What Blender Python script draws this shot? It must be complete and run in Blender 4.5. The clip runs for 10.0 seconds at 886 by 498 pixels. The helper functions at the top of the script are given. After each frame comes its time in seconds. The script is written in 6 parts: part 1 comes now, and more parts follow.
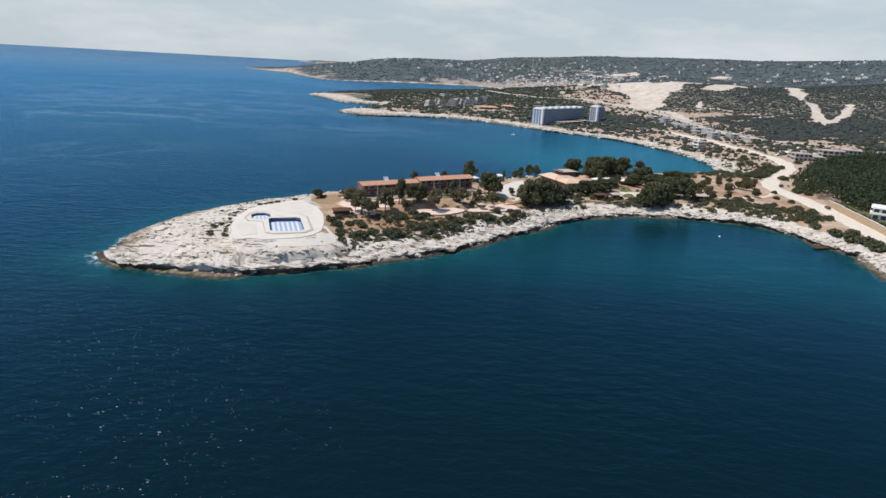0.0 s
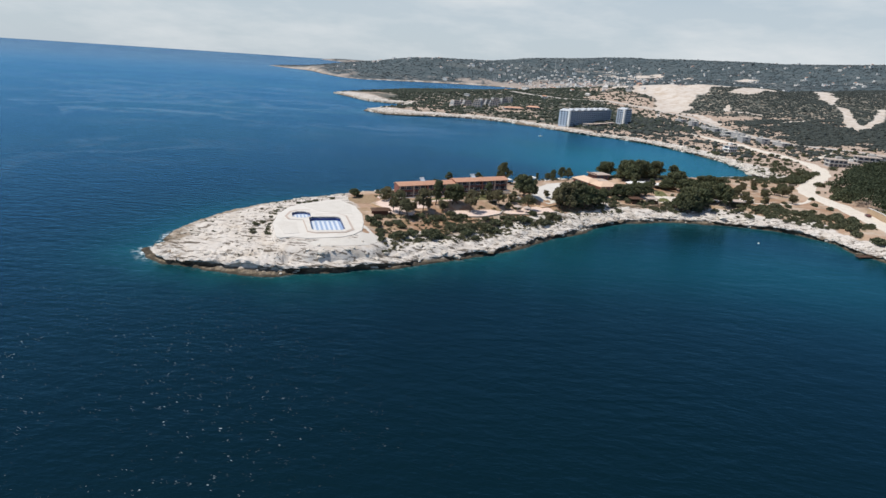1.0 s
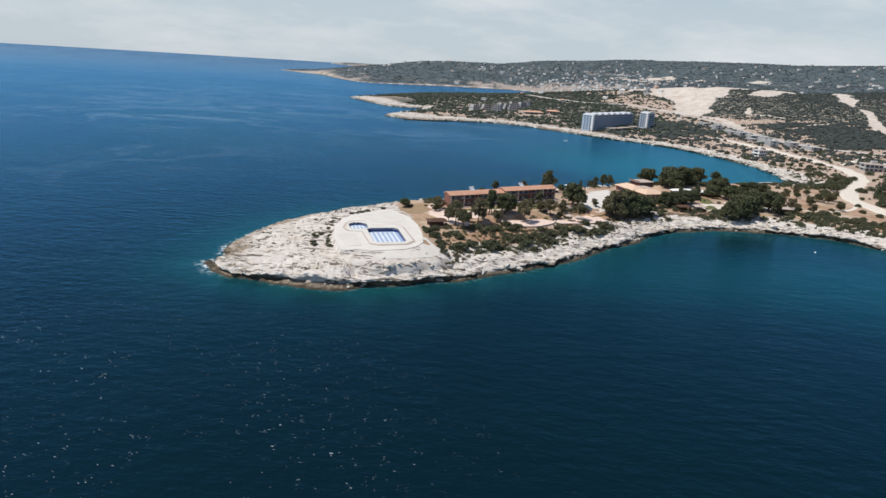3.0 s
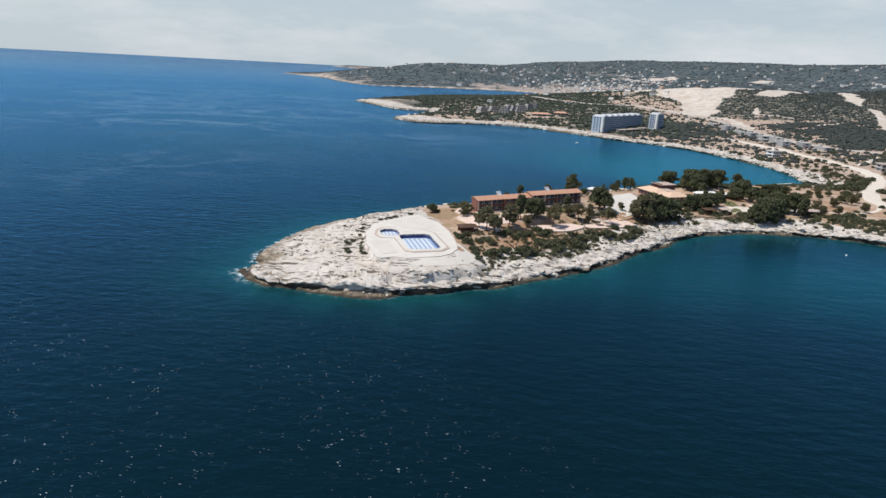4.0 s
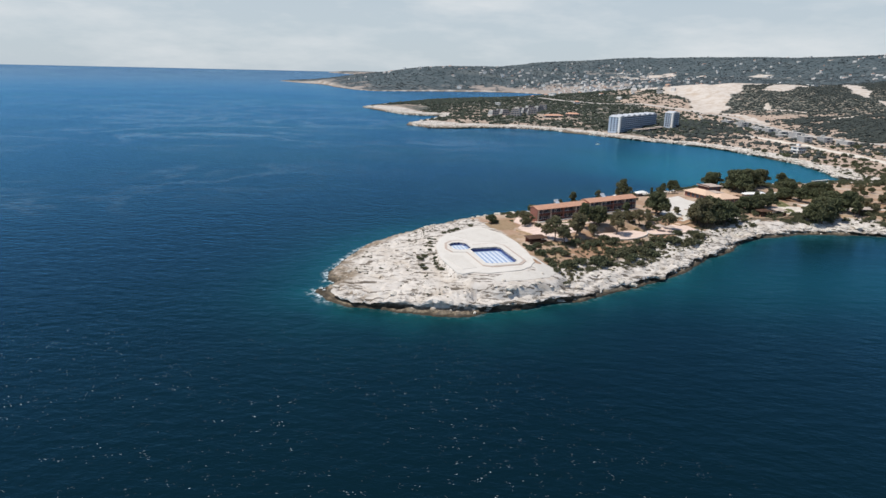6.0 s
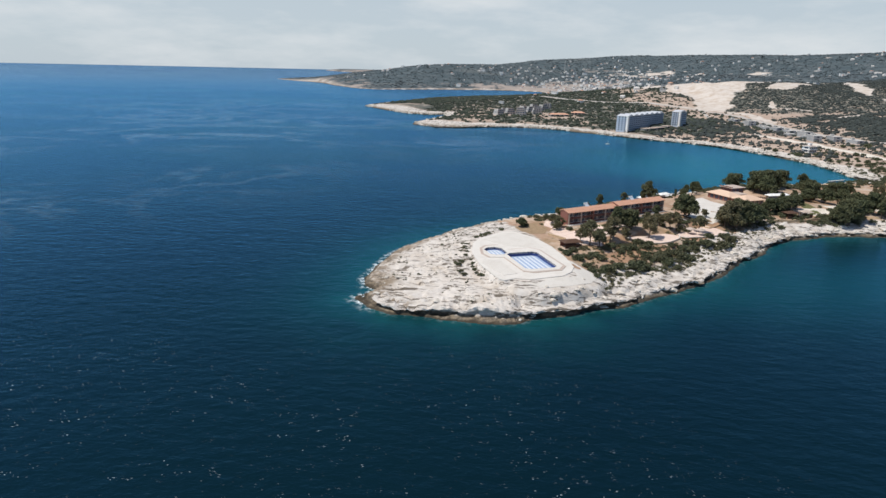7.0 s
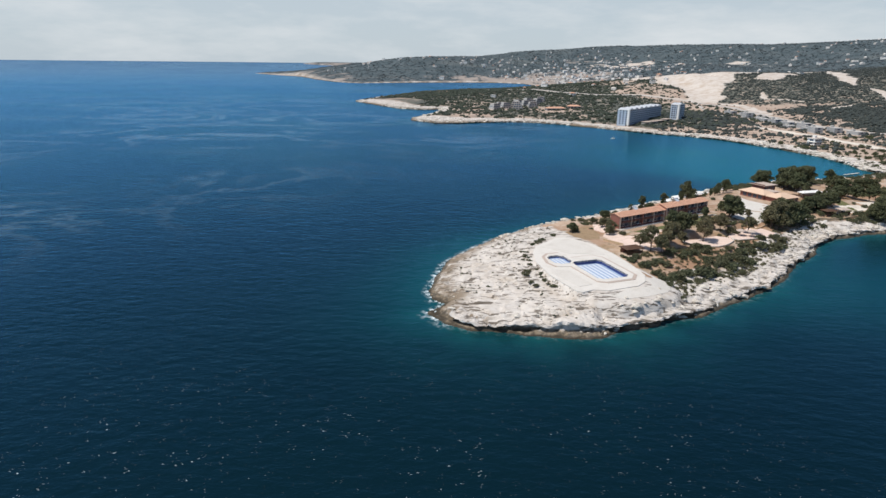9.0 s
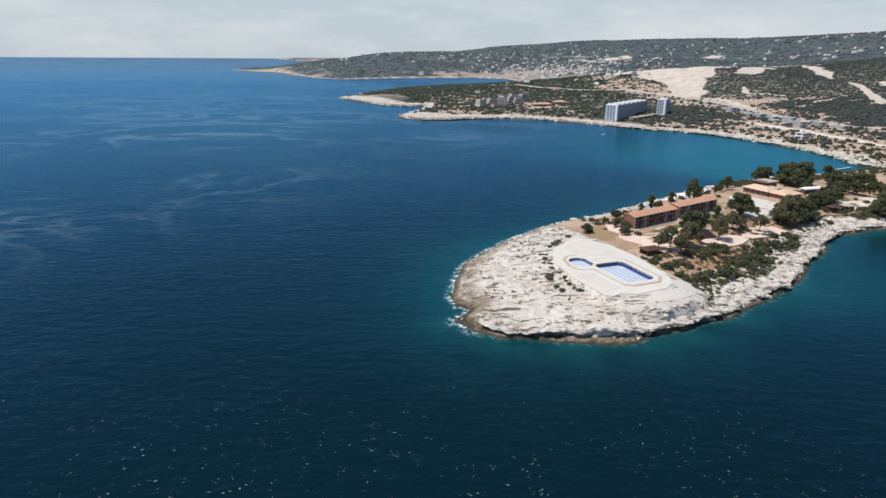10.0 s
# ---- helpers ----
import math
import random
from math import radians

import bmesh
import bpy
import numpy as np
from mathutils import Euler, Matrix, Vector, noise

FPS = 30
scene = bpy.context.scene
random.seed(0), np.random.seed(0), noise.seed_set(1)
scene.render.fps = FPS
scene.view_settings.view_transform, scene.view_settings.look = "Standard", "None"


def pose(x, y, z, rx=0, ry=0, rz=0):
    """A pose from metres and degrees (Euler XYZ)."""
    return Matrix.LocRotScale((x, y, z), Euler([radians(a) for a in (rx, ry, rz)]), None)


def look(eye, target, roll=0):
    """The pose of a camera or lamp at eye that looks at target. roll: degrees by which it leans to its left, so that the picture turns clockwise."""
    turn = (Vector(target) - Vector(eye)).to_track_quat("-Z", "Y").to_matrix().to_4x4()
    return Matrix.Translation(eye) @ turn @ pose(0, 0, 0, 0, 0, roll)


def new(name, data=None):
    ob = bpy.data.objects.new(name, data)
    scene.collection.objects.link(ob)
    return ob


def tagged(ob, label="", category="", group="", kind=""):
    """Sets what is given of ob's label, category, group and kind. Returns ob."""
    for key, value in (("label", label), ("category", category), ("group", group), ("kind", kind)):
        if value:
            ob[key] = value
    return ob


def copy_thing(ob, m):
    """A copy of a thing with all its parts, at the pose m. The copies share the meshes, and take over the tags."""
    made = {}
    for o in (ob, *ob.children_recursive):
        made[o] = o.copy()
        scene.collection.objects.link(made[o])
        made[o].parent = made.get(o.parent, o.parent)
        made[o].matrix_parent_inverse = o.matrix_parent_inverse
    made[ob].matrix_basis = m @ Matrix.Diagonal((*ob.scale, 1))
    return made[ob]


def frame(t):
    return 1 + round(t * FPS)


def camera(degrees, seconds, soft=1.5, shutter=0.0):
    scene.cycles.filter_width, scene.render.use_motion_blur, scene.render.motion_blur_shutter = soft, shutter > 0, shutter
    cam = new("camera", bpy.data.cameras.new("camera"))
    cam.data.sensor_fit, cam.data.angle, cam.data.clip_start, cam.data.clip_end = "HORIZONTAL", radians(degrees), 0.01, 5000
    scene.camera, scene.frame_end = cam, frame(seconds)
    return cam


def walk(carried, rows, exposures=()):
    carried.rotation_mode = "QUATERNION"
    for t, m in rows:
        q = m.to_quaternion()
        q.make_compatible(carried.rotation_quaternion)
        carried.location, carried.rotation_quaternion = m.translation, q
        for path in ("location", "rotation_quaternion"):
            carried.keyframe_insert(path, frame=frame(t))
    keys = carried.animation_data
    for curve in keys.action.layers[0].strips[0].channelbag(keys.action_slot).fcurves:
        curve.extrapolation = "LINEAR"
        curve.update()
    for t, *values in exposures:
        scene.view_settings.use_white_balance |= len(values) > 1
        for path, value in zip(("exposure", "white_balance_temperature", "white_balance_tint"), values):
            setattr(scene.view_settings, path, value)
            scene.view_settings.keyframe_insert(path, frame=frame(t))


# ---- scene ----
# camera: a drone flying sideways along the bay, about 70 m above the sea
cam = camera(72.0, 10.0)
PATH = [  # seconds, x, y, z, yaw, pitch, lean
    (0, 0.19, 0.04, 67.64, -0.15, -16.62, -3.25),
    (0.5, -3.54, -0.15, 67.65, 0.9, -16.68, -3.57),
    (1, -8.1, -0.2, 67.94, 1.51, -16.76, -3.87),
    (1.5, -12.72, 0.22, 68.01, 1.82, -16.69, -3.99),
    (2, -17.65, 0.85, 68.47, 2.06, -16.64, -3.88),
    (2.5, -22.73, 1.46, 68.86, 2.17, -16.61, -3.69),
    (4, -40.44, 3.89, 69.61, 2.3, -16.41, -3.1),
    (4.5, -47.31, 4.89, 69.81, 2.32, -16.33, -2.69),
    (5, -54.23, 5.73, 70.18, 2.3, -16.21, -2.13),
    (5.5, -61.06, 6.44, 70.79, 2.28, -16.15, -1.57),
    (7, -83.25, 9.8, 73.11, 1.71, -16.38, -1.35),
    (7.5, -90.7, 10.69, 74.2, 1.28, -16.54, -1.25),
    (8, -98.63, 12.49, 75.3, 0.77, -16.74, -1.06),
    (8.5, -106.23, 14.35, 76.2, 0.31, -16.87, -0.94),
    (9, -114.17, 16.67, 77.39, -0.38, -17.09, -0.75),
    (9.5, -121.23, 19.1, 78.37, -1.35, -17.33, -0.63),
    (10, -129.1, 22.28, 79.08, -2.51, -17.51, -0.5),
]
walk(cam, [(t, pose(x, y, z, 90 + pitch, 0, yaw) @ pose(0, 0, 0, 0, 0, -lean)) for t, x, y, z, yaw, pitch, lean in PATH])

# ---------------------------------------------------------------- sky and sun
SUN_TURN, SUN_HEIGHT = -106.0, 62.0  # degrees from straight ahead (plus: to the right), degrees above the horizon
world = bpy.data.worlds.new("sky")
scene.world = world
world.use_nodes = True
wt = world.node_tree
wt.nodes.clear()


def wnode(kind, **values):
    n = wt.nodes.new(kind)
    for key, value in values.items():
        n.inputs[key].default_value = value
    return n


sky = wt.nodes.new("ShaderNodeTexSky")
sky.sky_type, sky.sun_disc = "NISHITA", False
sky.sun_elevation, sky.sun_rotation = radians(SUN_HEIGHT), radians(SUN_TURN)
sky.altitude, sky.air_density, sky.dust_density, sky.ozone_density = 0, 1.0, 0.5, 2.5
coords = wt.nodes.new("ShaderNodeTexCoord")
squash = wt.nodes.new("ShaderNodeMapping")
squash.inputs["Scale"].default_value = (1.0, 1.0, 4.0)
clouds = wnode("ShaderNodeTexNoise", Scale=3.4, Detail=8.0, Roughness=0.6)
cloud_ramp = wt.nodes.new("ShaderNodeMapRange")
for i, v in ((1, 0.46), (2, 0.72), (3, 0.0), (4, 1.0)):
    cloud_ramp.inputs[i].default_value = v
rise = wt.nodes.new("ShaderNodeSeparateXYZ")
low_sky = wt.nodes.new("ShaderNodeMapRange")  # haze over the horizon, clear blue overhead
low_sky.interpolation_type = "SMOOTHSTEP"
for i, v in ((1, 0.085), (2, 0.2), (3, 0.9), (4, 0.02)):
    low_sky.inputs[i].default_value = v
haze = wt.nodes.new("ShaderNodeMix")
haze.data_type = "RGBA"
haze.inputs[7].default_value = (5.3, 6.1, 6.75, 1)
veil = wt.nodes.new("ShaderNodeMix")
veil.data_type = "RGBA"
veil.inputs[7].default_value = (7.3, 7.65, 7.9, 1)
thin = wnode("ShaderNodeMath")
thin.operation = "MULTIPLY"
back = wnode("ShaderNodeBackground", Strength=0.10)
wout = wt.nodes.new("ShaderNodeOutputWorld")
for a, b in ((coords.outputs["Generated"], squash.inputs["Vector"]), (squash.outputs["Vector"], clouds.inputs["Vector"]), (clouds.outputs["Fac"], cloud_ramp.inputs[0]),
             (coords.outputs["Generated"], rise.inputs[0]), (rise.outputs[2], low_sky.inputs[0]), (low_sky.outputs[0], haze.inputs[0]), (sky.outputs["Color"], haze.inputs[6]),
             (cloud_ramp.outputs[0], thin.inputs[0]), (low_sky.outputs[0], thin.inputs[1]), (thin.outputs[0], veil.inputs[0]), (haze.outputs[2], veil.inputs[6]),
             (veil.outputs[2], back.inputs["Color"]), (back.outputs[0], wout.inputs["Surface"])):
    wt.links.new(a, b)

sun = new("sun", bpy.data.lights.new("sun", "SUN"))
sun.data.energy, sun.data.angle, sun.data.color = 4.1, radians(0.6), (1.0, 0.95, 0.87)
az, el = radians(SUN_TURN), radians(SUN_HEIGHT)
sun.matrix_world = look((0, 0, 0), (-math.sin(az) * math.cos(el), -math.cos(az) * math.cos(el), -math.sin(el)))


# ---------------------------------------------------------------- materials
class Nodes:
    """A small builder for node materials."""

    def __init__(self, name, rough=0.8, metal=0.0, spec=0.4):
        self.mat = bpy.data.materials.new(name)
        self.mat.use_nodes = True
        self.tree = self.mat.node_tree
        self.bsdf = self.tree.nodes["Principled BSDF"]
        self.bsdf.inputs["Roughness"].default_value = rough
        self.bsdf.inputs["Metallic"].default_value = metal
        self.bsdf.inputs["Specular IOR Level"].default_value = spec
        self.geo = self.tree.nodes.new("ShaderNodeNewGeometry")
        self.pos = self.geo.outputs["Position"]

    def link(self, a, b):
        self.tree.links.new(a, b)

    def noise(self, size, detail=5.0, rough=0.55, stretch=None, local=False, warp=0.0):
        """Noise whose blobs are about size metres across."""
        n = self.tree.nodes.new("ShaderNodeTexNoise")
        n.inputs["Scale"].default_value, n.inputs["Detail"].default_value, n.inputs["Roughness"].default_value, n.inputs["Distortion"].default_value = 1.0 / size, detail, rough, warp
        source = self.tree.nodes.new("ShaderNodeTexCoord").outputs["Object"] if local else self.pos
        if stretch:
            m = self.tree.nodes.new("ShaderNodeMapping")
            m.inputs["Scale"].default_value, m.inputs["Rotation"].default_value = stretch[:3], (0, 0, radians(stretch[3]))
            self.link(source, m.inputs["Vector"])
            source = m.outputs["Vector"]
        self.link(source, n.inputs["Vector"])
        return n.outputs["Fac"]

    def ramp(self, fac, a, b, low=0.0, high=1.0):
        n = self.tree.nodes.new("ShaderNodeMapRange")
        n.interpolation_type = "SMOOTHSTEP"
        for i, v in ((1, a), (2, b), (3, low), (4, high)):
            n.inputs[i].default_value = v
        self.link(fac, n.inputs[0])
        return n.outputs[0]

    def mix(self, fac, a, b, mode="MIX"):
        n = self.tree.nodes.new("ShaderNodeMix")
        n.data_type, n.blend_type = "RGBA", mode
        for socket, v in ((n.inputs[0], fac), (n.inputs[6], a), (n.inputs[7], b)):
            if isinstance(v, bpy.types.NodeSocket):
                self.link(v, socket)
            else:
                socket.default_value = (*v, 1) if isinstance(v, tuple) else v
        return n.outputs[2]

    def maths(self, op, a, b=0.0):
        n = self.tree.nodes.new("ShaderNodeMath")
        n.operation = op
        for socket, v in ((n.inputs[0], a), (n.inputs[1], b)):
            if isinstance(v, bpy.types.NodeSocket):
                self.link(v, socket)
            else:
                socket.default_value = v
        return n.outputs[0]

    def attribute(self, name):
        n = self.tree.nodes.new("ShaderNodeAttribute")
        n.attribute_name = name
        return n.outputs["Fac"]

    def axis(self, k):
        n = self.tree.nodes.new("ShaderNodeSeparateXYZ")
        self.link(self.pos, n.inputs[0])
        return n.outputs[k]

    def random(self, island=False):
        if island:
            return self.geo.outputs["Random Per Island"]
        return self.tree.nodes.new("ShaderNodeObjectInfo").outputs["Random"]

    def bump(self, height, strength=0.5, distance=0.1):
        n = self.tree.nodes.new("ShaderNodeBump")
        n.inputs["Distance"].default_value = distance
        if isinstance(strength, bpy.types.NodeSocket):
            self.link(strength, n.inputs["Strength"])
        else:
            n.inputs["Strength"].default_value = strength
        self.link(height, n.inputs["Height"])
        if self.bsdf.inputs["Normal"].is_linked:
            self.link(self.bsdf.inputs["Normal"].links[0].from_socket, n.inputs["Normal"])
        self.link(n.outputs[0], self.bsdf.inputs["Normal"])

    def colour(self, socket):
        if isinstance(socket, tuple):
            self.bsdf.inputs["Base Color"].default_value = (*socket, 1)
        else:
            self.link(socket, self.bsdf.inputs["Base Color"])
        return self


def worn(name, base, dirt, size=1.5, rough=0.8, amount=0.6, grain=0.12, local=False, spec=0.3, metal=0.0, relief=0.02):
    """A plain surface with stains and grain: base colour, the colour of its dirt, the stains' size in metres."""
    m = Nodes(name, rough, metal, spec)
    stain = m.ramp(m.noise(size, 6, 0.62, local=local), 0.42, 0.75, 0, amount)
    c = m.mix(stain, base, dirt)
    fine = m.ramp(m.noise(size * 0.07, 3, 0.6, local=local), 0.3, 0.7, 1 - grain, 1 + grain)
    g = m.tree.nodes.new("ShaderNodeCombineColor")
    for k in range(3):
        m.link(fine, g.inputs[k])
    c = m.mix(1.0, c, g.outputs[0], "MULTIPLY")
    m.colour(c)
    m.bump(m.noise(size * 0.1, 4, 0.6, local=local), 0.4, relief)
    return m.mat


def make_ground():
    m = Nodes("ground", 0.9, 0, 0.25)
    soil, scrub, bare, wet = m.attribute("soil"), m.attribute("scrub"), m.attribute("bare"), m.attribute("shore")
    broad, mid, fine = m.noise(30, 6, 0.6), m.noise(3.5, 6, 0.62), m.noise(0.7, 5, 0.65)
    streak = m.noise(2.6, 6, 0.6, (0.32, 1.5, 1.5, 22))
    rock = m.mix(m.ramp(mid, 0.38, 0.72), (0.615, 0.57, 0.522), (0.51, 0.455, 0.402))
    rock = m.mix(m.ramp(m.noise(9, 5, 0.65), 0.52, 0.7, 0, 0.6), rock, (0.445, 0.375, 0.3))
    rock = m.mix(m.ramp(streak, 0.54, 0.76, 0, 0.34), rock, (0.34, 0.3, 0.25))
    rock = m.mix(m.ramp(fine, 0.67, 0.8, 0, 0.45), rock, (0.17, 0.15, 0.125))
    winding = m.maths("ABSOLUTE", m.maths("SUBTRACT", m.noise(11, 4, 0.6, (0.18, 1.4, 1.4, 10)), 0.5))
    broken = m.ramp(m.noise(6, 3, 0.5), 0.45, 0.53)
    rock = m.mix(m.maths("MULTIPLY", m.ramp(winding, 0.02, 0.0, 0, 0.9), broken), rock, (0.09, 0.073, 0.055))
    for size, low, turn in ((1.4, 0.615, 8), (2.6, 0.605, 10), (4.6, 0.63, 6)):
        slash = m.ramp(m.noise(size, 3, 0.55, (0.26, 1.5, 1.5, turn)), low, low + 0.035, 0, 0.9)
        rock = m.mix(slash, rock, (0.11, 0.09, 0.07))
    earth = m.mix(m.ramp(broad, 0.4, 0.62), (0.335, 0.205, 0.13), (0.47, 0.345, 0.255))
    earth = m.mix(m.ramp(m.noise(8, 5, 0.62), 0.5, 0.64, 0, 0.6), earth, (0.5, 0.43, 0.355))
    earth = m.mix(m.ramp(m.noise(11, 4, 0.6), 0.52, 0.66, 0, 0.7), earth, (0.3, 0.2, 0.105))
    earth = m.mix(m.ramp(mid, 0.52, 0.72, 0, 0.7), earth, (0.17, 0.14, 0.07))
    brush = m.mix(m.ramp(m.noise(6, 5, 0.65), 0.36, 0.66), (0.058, 0.066, 0.056), (0.125, 0.125, 0.105))
    brush = m.mix(m.ramp(m.noise(14, 6, 0.7), 0.5, 0.64, 0, 0.85), brush, (0.4, 0.335, 0.27))
    # forest canopy far off, with blue distance haze put into its colour
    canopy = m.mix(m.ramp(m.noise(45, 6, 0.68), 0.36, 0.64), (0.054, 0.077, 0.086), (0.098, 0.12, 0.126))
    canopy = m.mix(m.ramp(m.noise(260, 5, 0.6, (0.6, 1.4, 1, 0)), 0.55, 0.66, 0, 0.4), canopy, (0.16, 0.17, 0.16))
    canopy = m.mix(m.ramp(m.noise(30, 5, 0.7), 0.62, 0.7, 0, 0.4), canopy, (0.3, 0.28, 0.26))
    brush = m.mix(m.attribute("remote_haze"), brush, canopy)
    sand = m.mix(m.ramp(m.noise(12, 6, 0.6), 0.4, 0.7), (0.575, 0.52, 0.465), (0.45, 0.365, 0.29))
    inland = m.attribute("inland")
    earth = m.mix(m.maths("MULTIPLY", inland, 0.6), earth, (0.43, 0.35, 0.295))
    # far earth greyed by distance in the same way
    earth = m.mix(m.maths("MULTIPLY", m.attribute("remote_haze"), 0.75), earth, (0.3, 0.265, 0.24))
    fray = m.maths("SUBTRACT", m.noise(7, 5, 0.65), 0.5)
    soil = m.ramp(m.maths("ADD", soil, m.maths("MULTIPLY", fray, 0.9)), 0.3, 0.7)
    bare = m.ramp(m.maths("ADD", bare, m.maths("MULTIPLY", fray, 1.1)), 0.38, 0.62)
    c = m.mix(soil, rock, earth)
    c = m.mix(scrub, c, brush)
    c = m.mix(bare, c, sand)
    # tide marks: brown weed-covered rock, nearly black at the waterline
    z = m.axis(2)
    ragged = m.maths("ADD", z, m.maths("MULTIPLY", m.noise(4, 5, 0.6), -1.4))
    near_shore = m.ramp(wet, 0.2, 0.8)
    sprayed = m.maths("MULTIPLY", m.attribute("spray"), m.ramp(m.noise(5, 5, 0.6, (0.5, 1.3, 1, 10)), 0.32, 0.52, 0, 0.92))
    c = m.mix(sprayed, c, (0.215, 0.165, 0.115))
    weathered = m.maths("MULTIPLY", m.ramp(m.noise(1.5, 5, 0.6), 0.5, 0.62, 0, 0.7), m.ramp(z, 2.1, 0.7))
    c = m.mix(m.maths("MULTIPLY", near_shore, weathered), c, (0.13, 0.112, 0.088))
    c = m.mix(m.maths("MULTIPLY", near_shore, m.ramp(ragged, 1.2, 0.35, 0, 0.94)), c, m.mix(m.ramp(m.noise(1.3, 5, 0.65), 0.4, 0.6), (0.08, 0.064, 0.047), (0.225, 0.175, 0.12)))
    c = m.mix(m.maths("MULTIPLY", near_shore, m.ramp(ragged, 0.15, -0.4, 0, 0.9)), c, (0.045, 0.037, 0.026))
    pocket = m.maths("MULTIPLY", m.ramp(m.noise(2.3, 4, 0.6, (0.6, 1.2, 0.7, 12)), 0.55, 0.62, 0, 0.88), m.ramp(z, 4.2, 1.6))
    c = m.mix(m.maths("MULTIPLY", near_shore, pocket), c, (0.075, 0.064, 0.05))
    m.colour(c)
    m.bump(streak, 0.7, 0.5)
    m.bump(fine, 0.6, 0.18)
    return m.mat


def make_sea():
    m = Nodes("sea", 0.3, 0, 0.5)
    near, foam, inner = m.attribute("shallow"), m.attribute("surf"), m.attribute("inner")
    deep = m.mix(m.ramp(m.noise(260, 4, 0.55), 0.35, 0.65), (0.0016, 0.0100, 0.0138), (0.0019, 0.0118, 0.016))
    c = m.mix(m.ramp(inner, 0.0, 1.0, 0, 0.9), deep, (0.003, 0.115, 0.13))
    patch = m.ramp(m.noise(16, 5, 0.6), 0.3, 0.7, 0.55, 1.15)
    c = m.mix(m.maths("MULTIPLY", near, patch), c, (0.007, 0.072, 0.08))
    wander = m.noise(190, 6, 0.62, (0.75, 1.15, 1, 14), warp=2.4)
    thread = m.ramp(m.maths("ABSOLUTE", m.maths("SUBTRACT", wander, 0.5)), 0.055, 0.0)
    slick = m.maths("MULTIPLY", m.maths("MULTIPLY", thread, m.ramp(m.maths("SUBTRACT", m.axis(1), m.maths("MULTIPLY", m.axis(0), 1.2)), 520, 900)), m.ramp(m.noise(330, 4, 0.55), 0.4, 0.54))
    c = m.mix(m.maths("MULTIPLY", slick, m.ramp(m.noise(5, 4, 0.6), 0.35, 0.65, 0.5, 1.0)), c, (0.13, 0.18, 0.215))  # slick lines, their paler sky reflection put into the colour
    # broken white water along the rocks, and sun glints painted as white flecks offshore
    lace = m.ramp(m.noise(2.2, 6, 0.7), 0.46, 0.6)
    white = m.maths("MULTIPLY", foam, lace)
    glints = m.ramp(m.noise(0.42, 3, 0.6, (0.6, 1.2, 1, 28)), 0.63, 0.67)
    glints = m.maths("MULTIPLY", glints, m.ramp(m.noise(2.6, 3, 0.6), 0.55, 0.62))
    glints = m.maths("MULTIPLY", m.maths("MULTIPLY", glints, m.attribute("glint_zone")), m.ramp(m.noise(40, 4, 0.55), 0.4, 0.55))
    white = m.maths("MAXIMUM", white, m.maths("MULTIPLY", glints, 0.9))
    m.bump(m.noise(14, 3, 0.5, (0.6, 1.2, 1, 22)), 0.22, 1.4)
    m.bump(m.noise(4.4, 5, 0.62, (0.7, 1.4, 1, 32)), m.ramp(m.attribute("calm"), 0.0, 1.0, 0.64, 0.24), 0.75)
    ripples = m.bsdf.inputs["Normal"].links[0].from_socket
    body, gloss, surface = (m.tree.nodes.new(k) for k in ("ShaderNodeBsdfDiffuse", "ShaderNodeBsdfGlossy", "ShaderNodeMixShader"))
    facing = m.tree.nodes.new("ShaderNodeFresnel")
    facing.inputs["IOR"].default_value = 1.333
    # blue reflection tint, paled with distance: horizon haze put into the colour
    m.link(m.mix(m.attribute("sea_haze"), (0.23, 0.575, 0.885), (0.45, 0.69, 0.9)), gloss.inputs["Color"])
    m.link(m.mix(white, c, (0.8, 0.87, 0.9)), body.inputs["Color"])
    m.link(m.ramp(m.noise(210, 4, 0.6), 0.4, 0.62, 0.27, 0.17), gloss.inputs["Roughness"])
    for n in (body, gloss, facing):
        m.link(ripples, n.inputs["Normal"])
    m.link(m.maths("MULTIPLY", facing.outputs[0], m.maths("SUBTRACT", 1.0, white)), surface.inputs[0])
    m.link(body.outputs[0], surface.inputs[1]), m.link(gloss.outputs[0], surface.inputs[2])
    out = m.tree.nodes["Material Output"]
    m.link(surface.outputs[0], out.inputs["Surface"])
    m.tree.nodes.remove(m.bsdf)
    return m.mat


def make_leaves(name, dark, light, dry):
    m = Nodes(name, 0.65, 0, 0.25)
    c = m.mix(m.random(True), dark, light)
    c = m.mix(m.ramp(m.random(), 0.0, 1.0, 0, 0.32), c, dry)
    m.colour(c)
    through_, blend = m.tree.nodes.new("ShaderNodeBsdfTranslucent"), m.tree.nodes.new("ShaderNodeMixShader")
    blend.inputs[0].default_value = 0.3
    m.link(c, through_.inputs["Color"])
    m.link(m.bsdf.outputs[0], blend.inputs[1]), m.link(through_.outputs[0], blend.inputs[2])
    m.link(blend.outputs[0], m.tree.nodes["Material Output"].inputs["Surface"])
    return m.mat


def make_tiles(name, one, two, worn_):
    m = Nodes(name, 0.85, 0, 0.2)
    c = m.mix(m.noise(1.1, 5, 0.65), one, two)
    c = m.mix(m.ramp(m.noise(0.35, 3, 0.6), 0.55, 0.75, 0, 0.6), c, worn_)
    m.colour(c)
    return m.mat


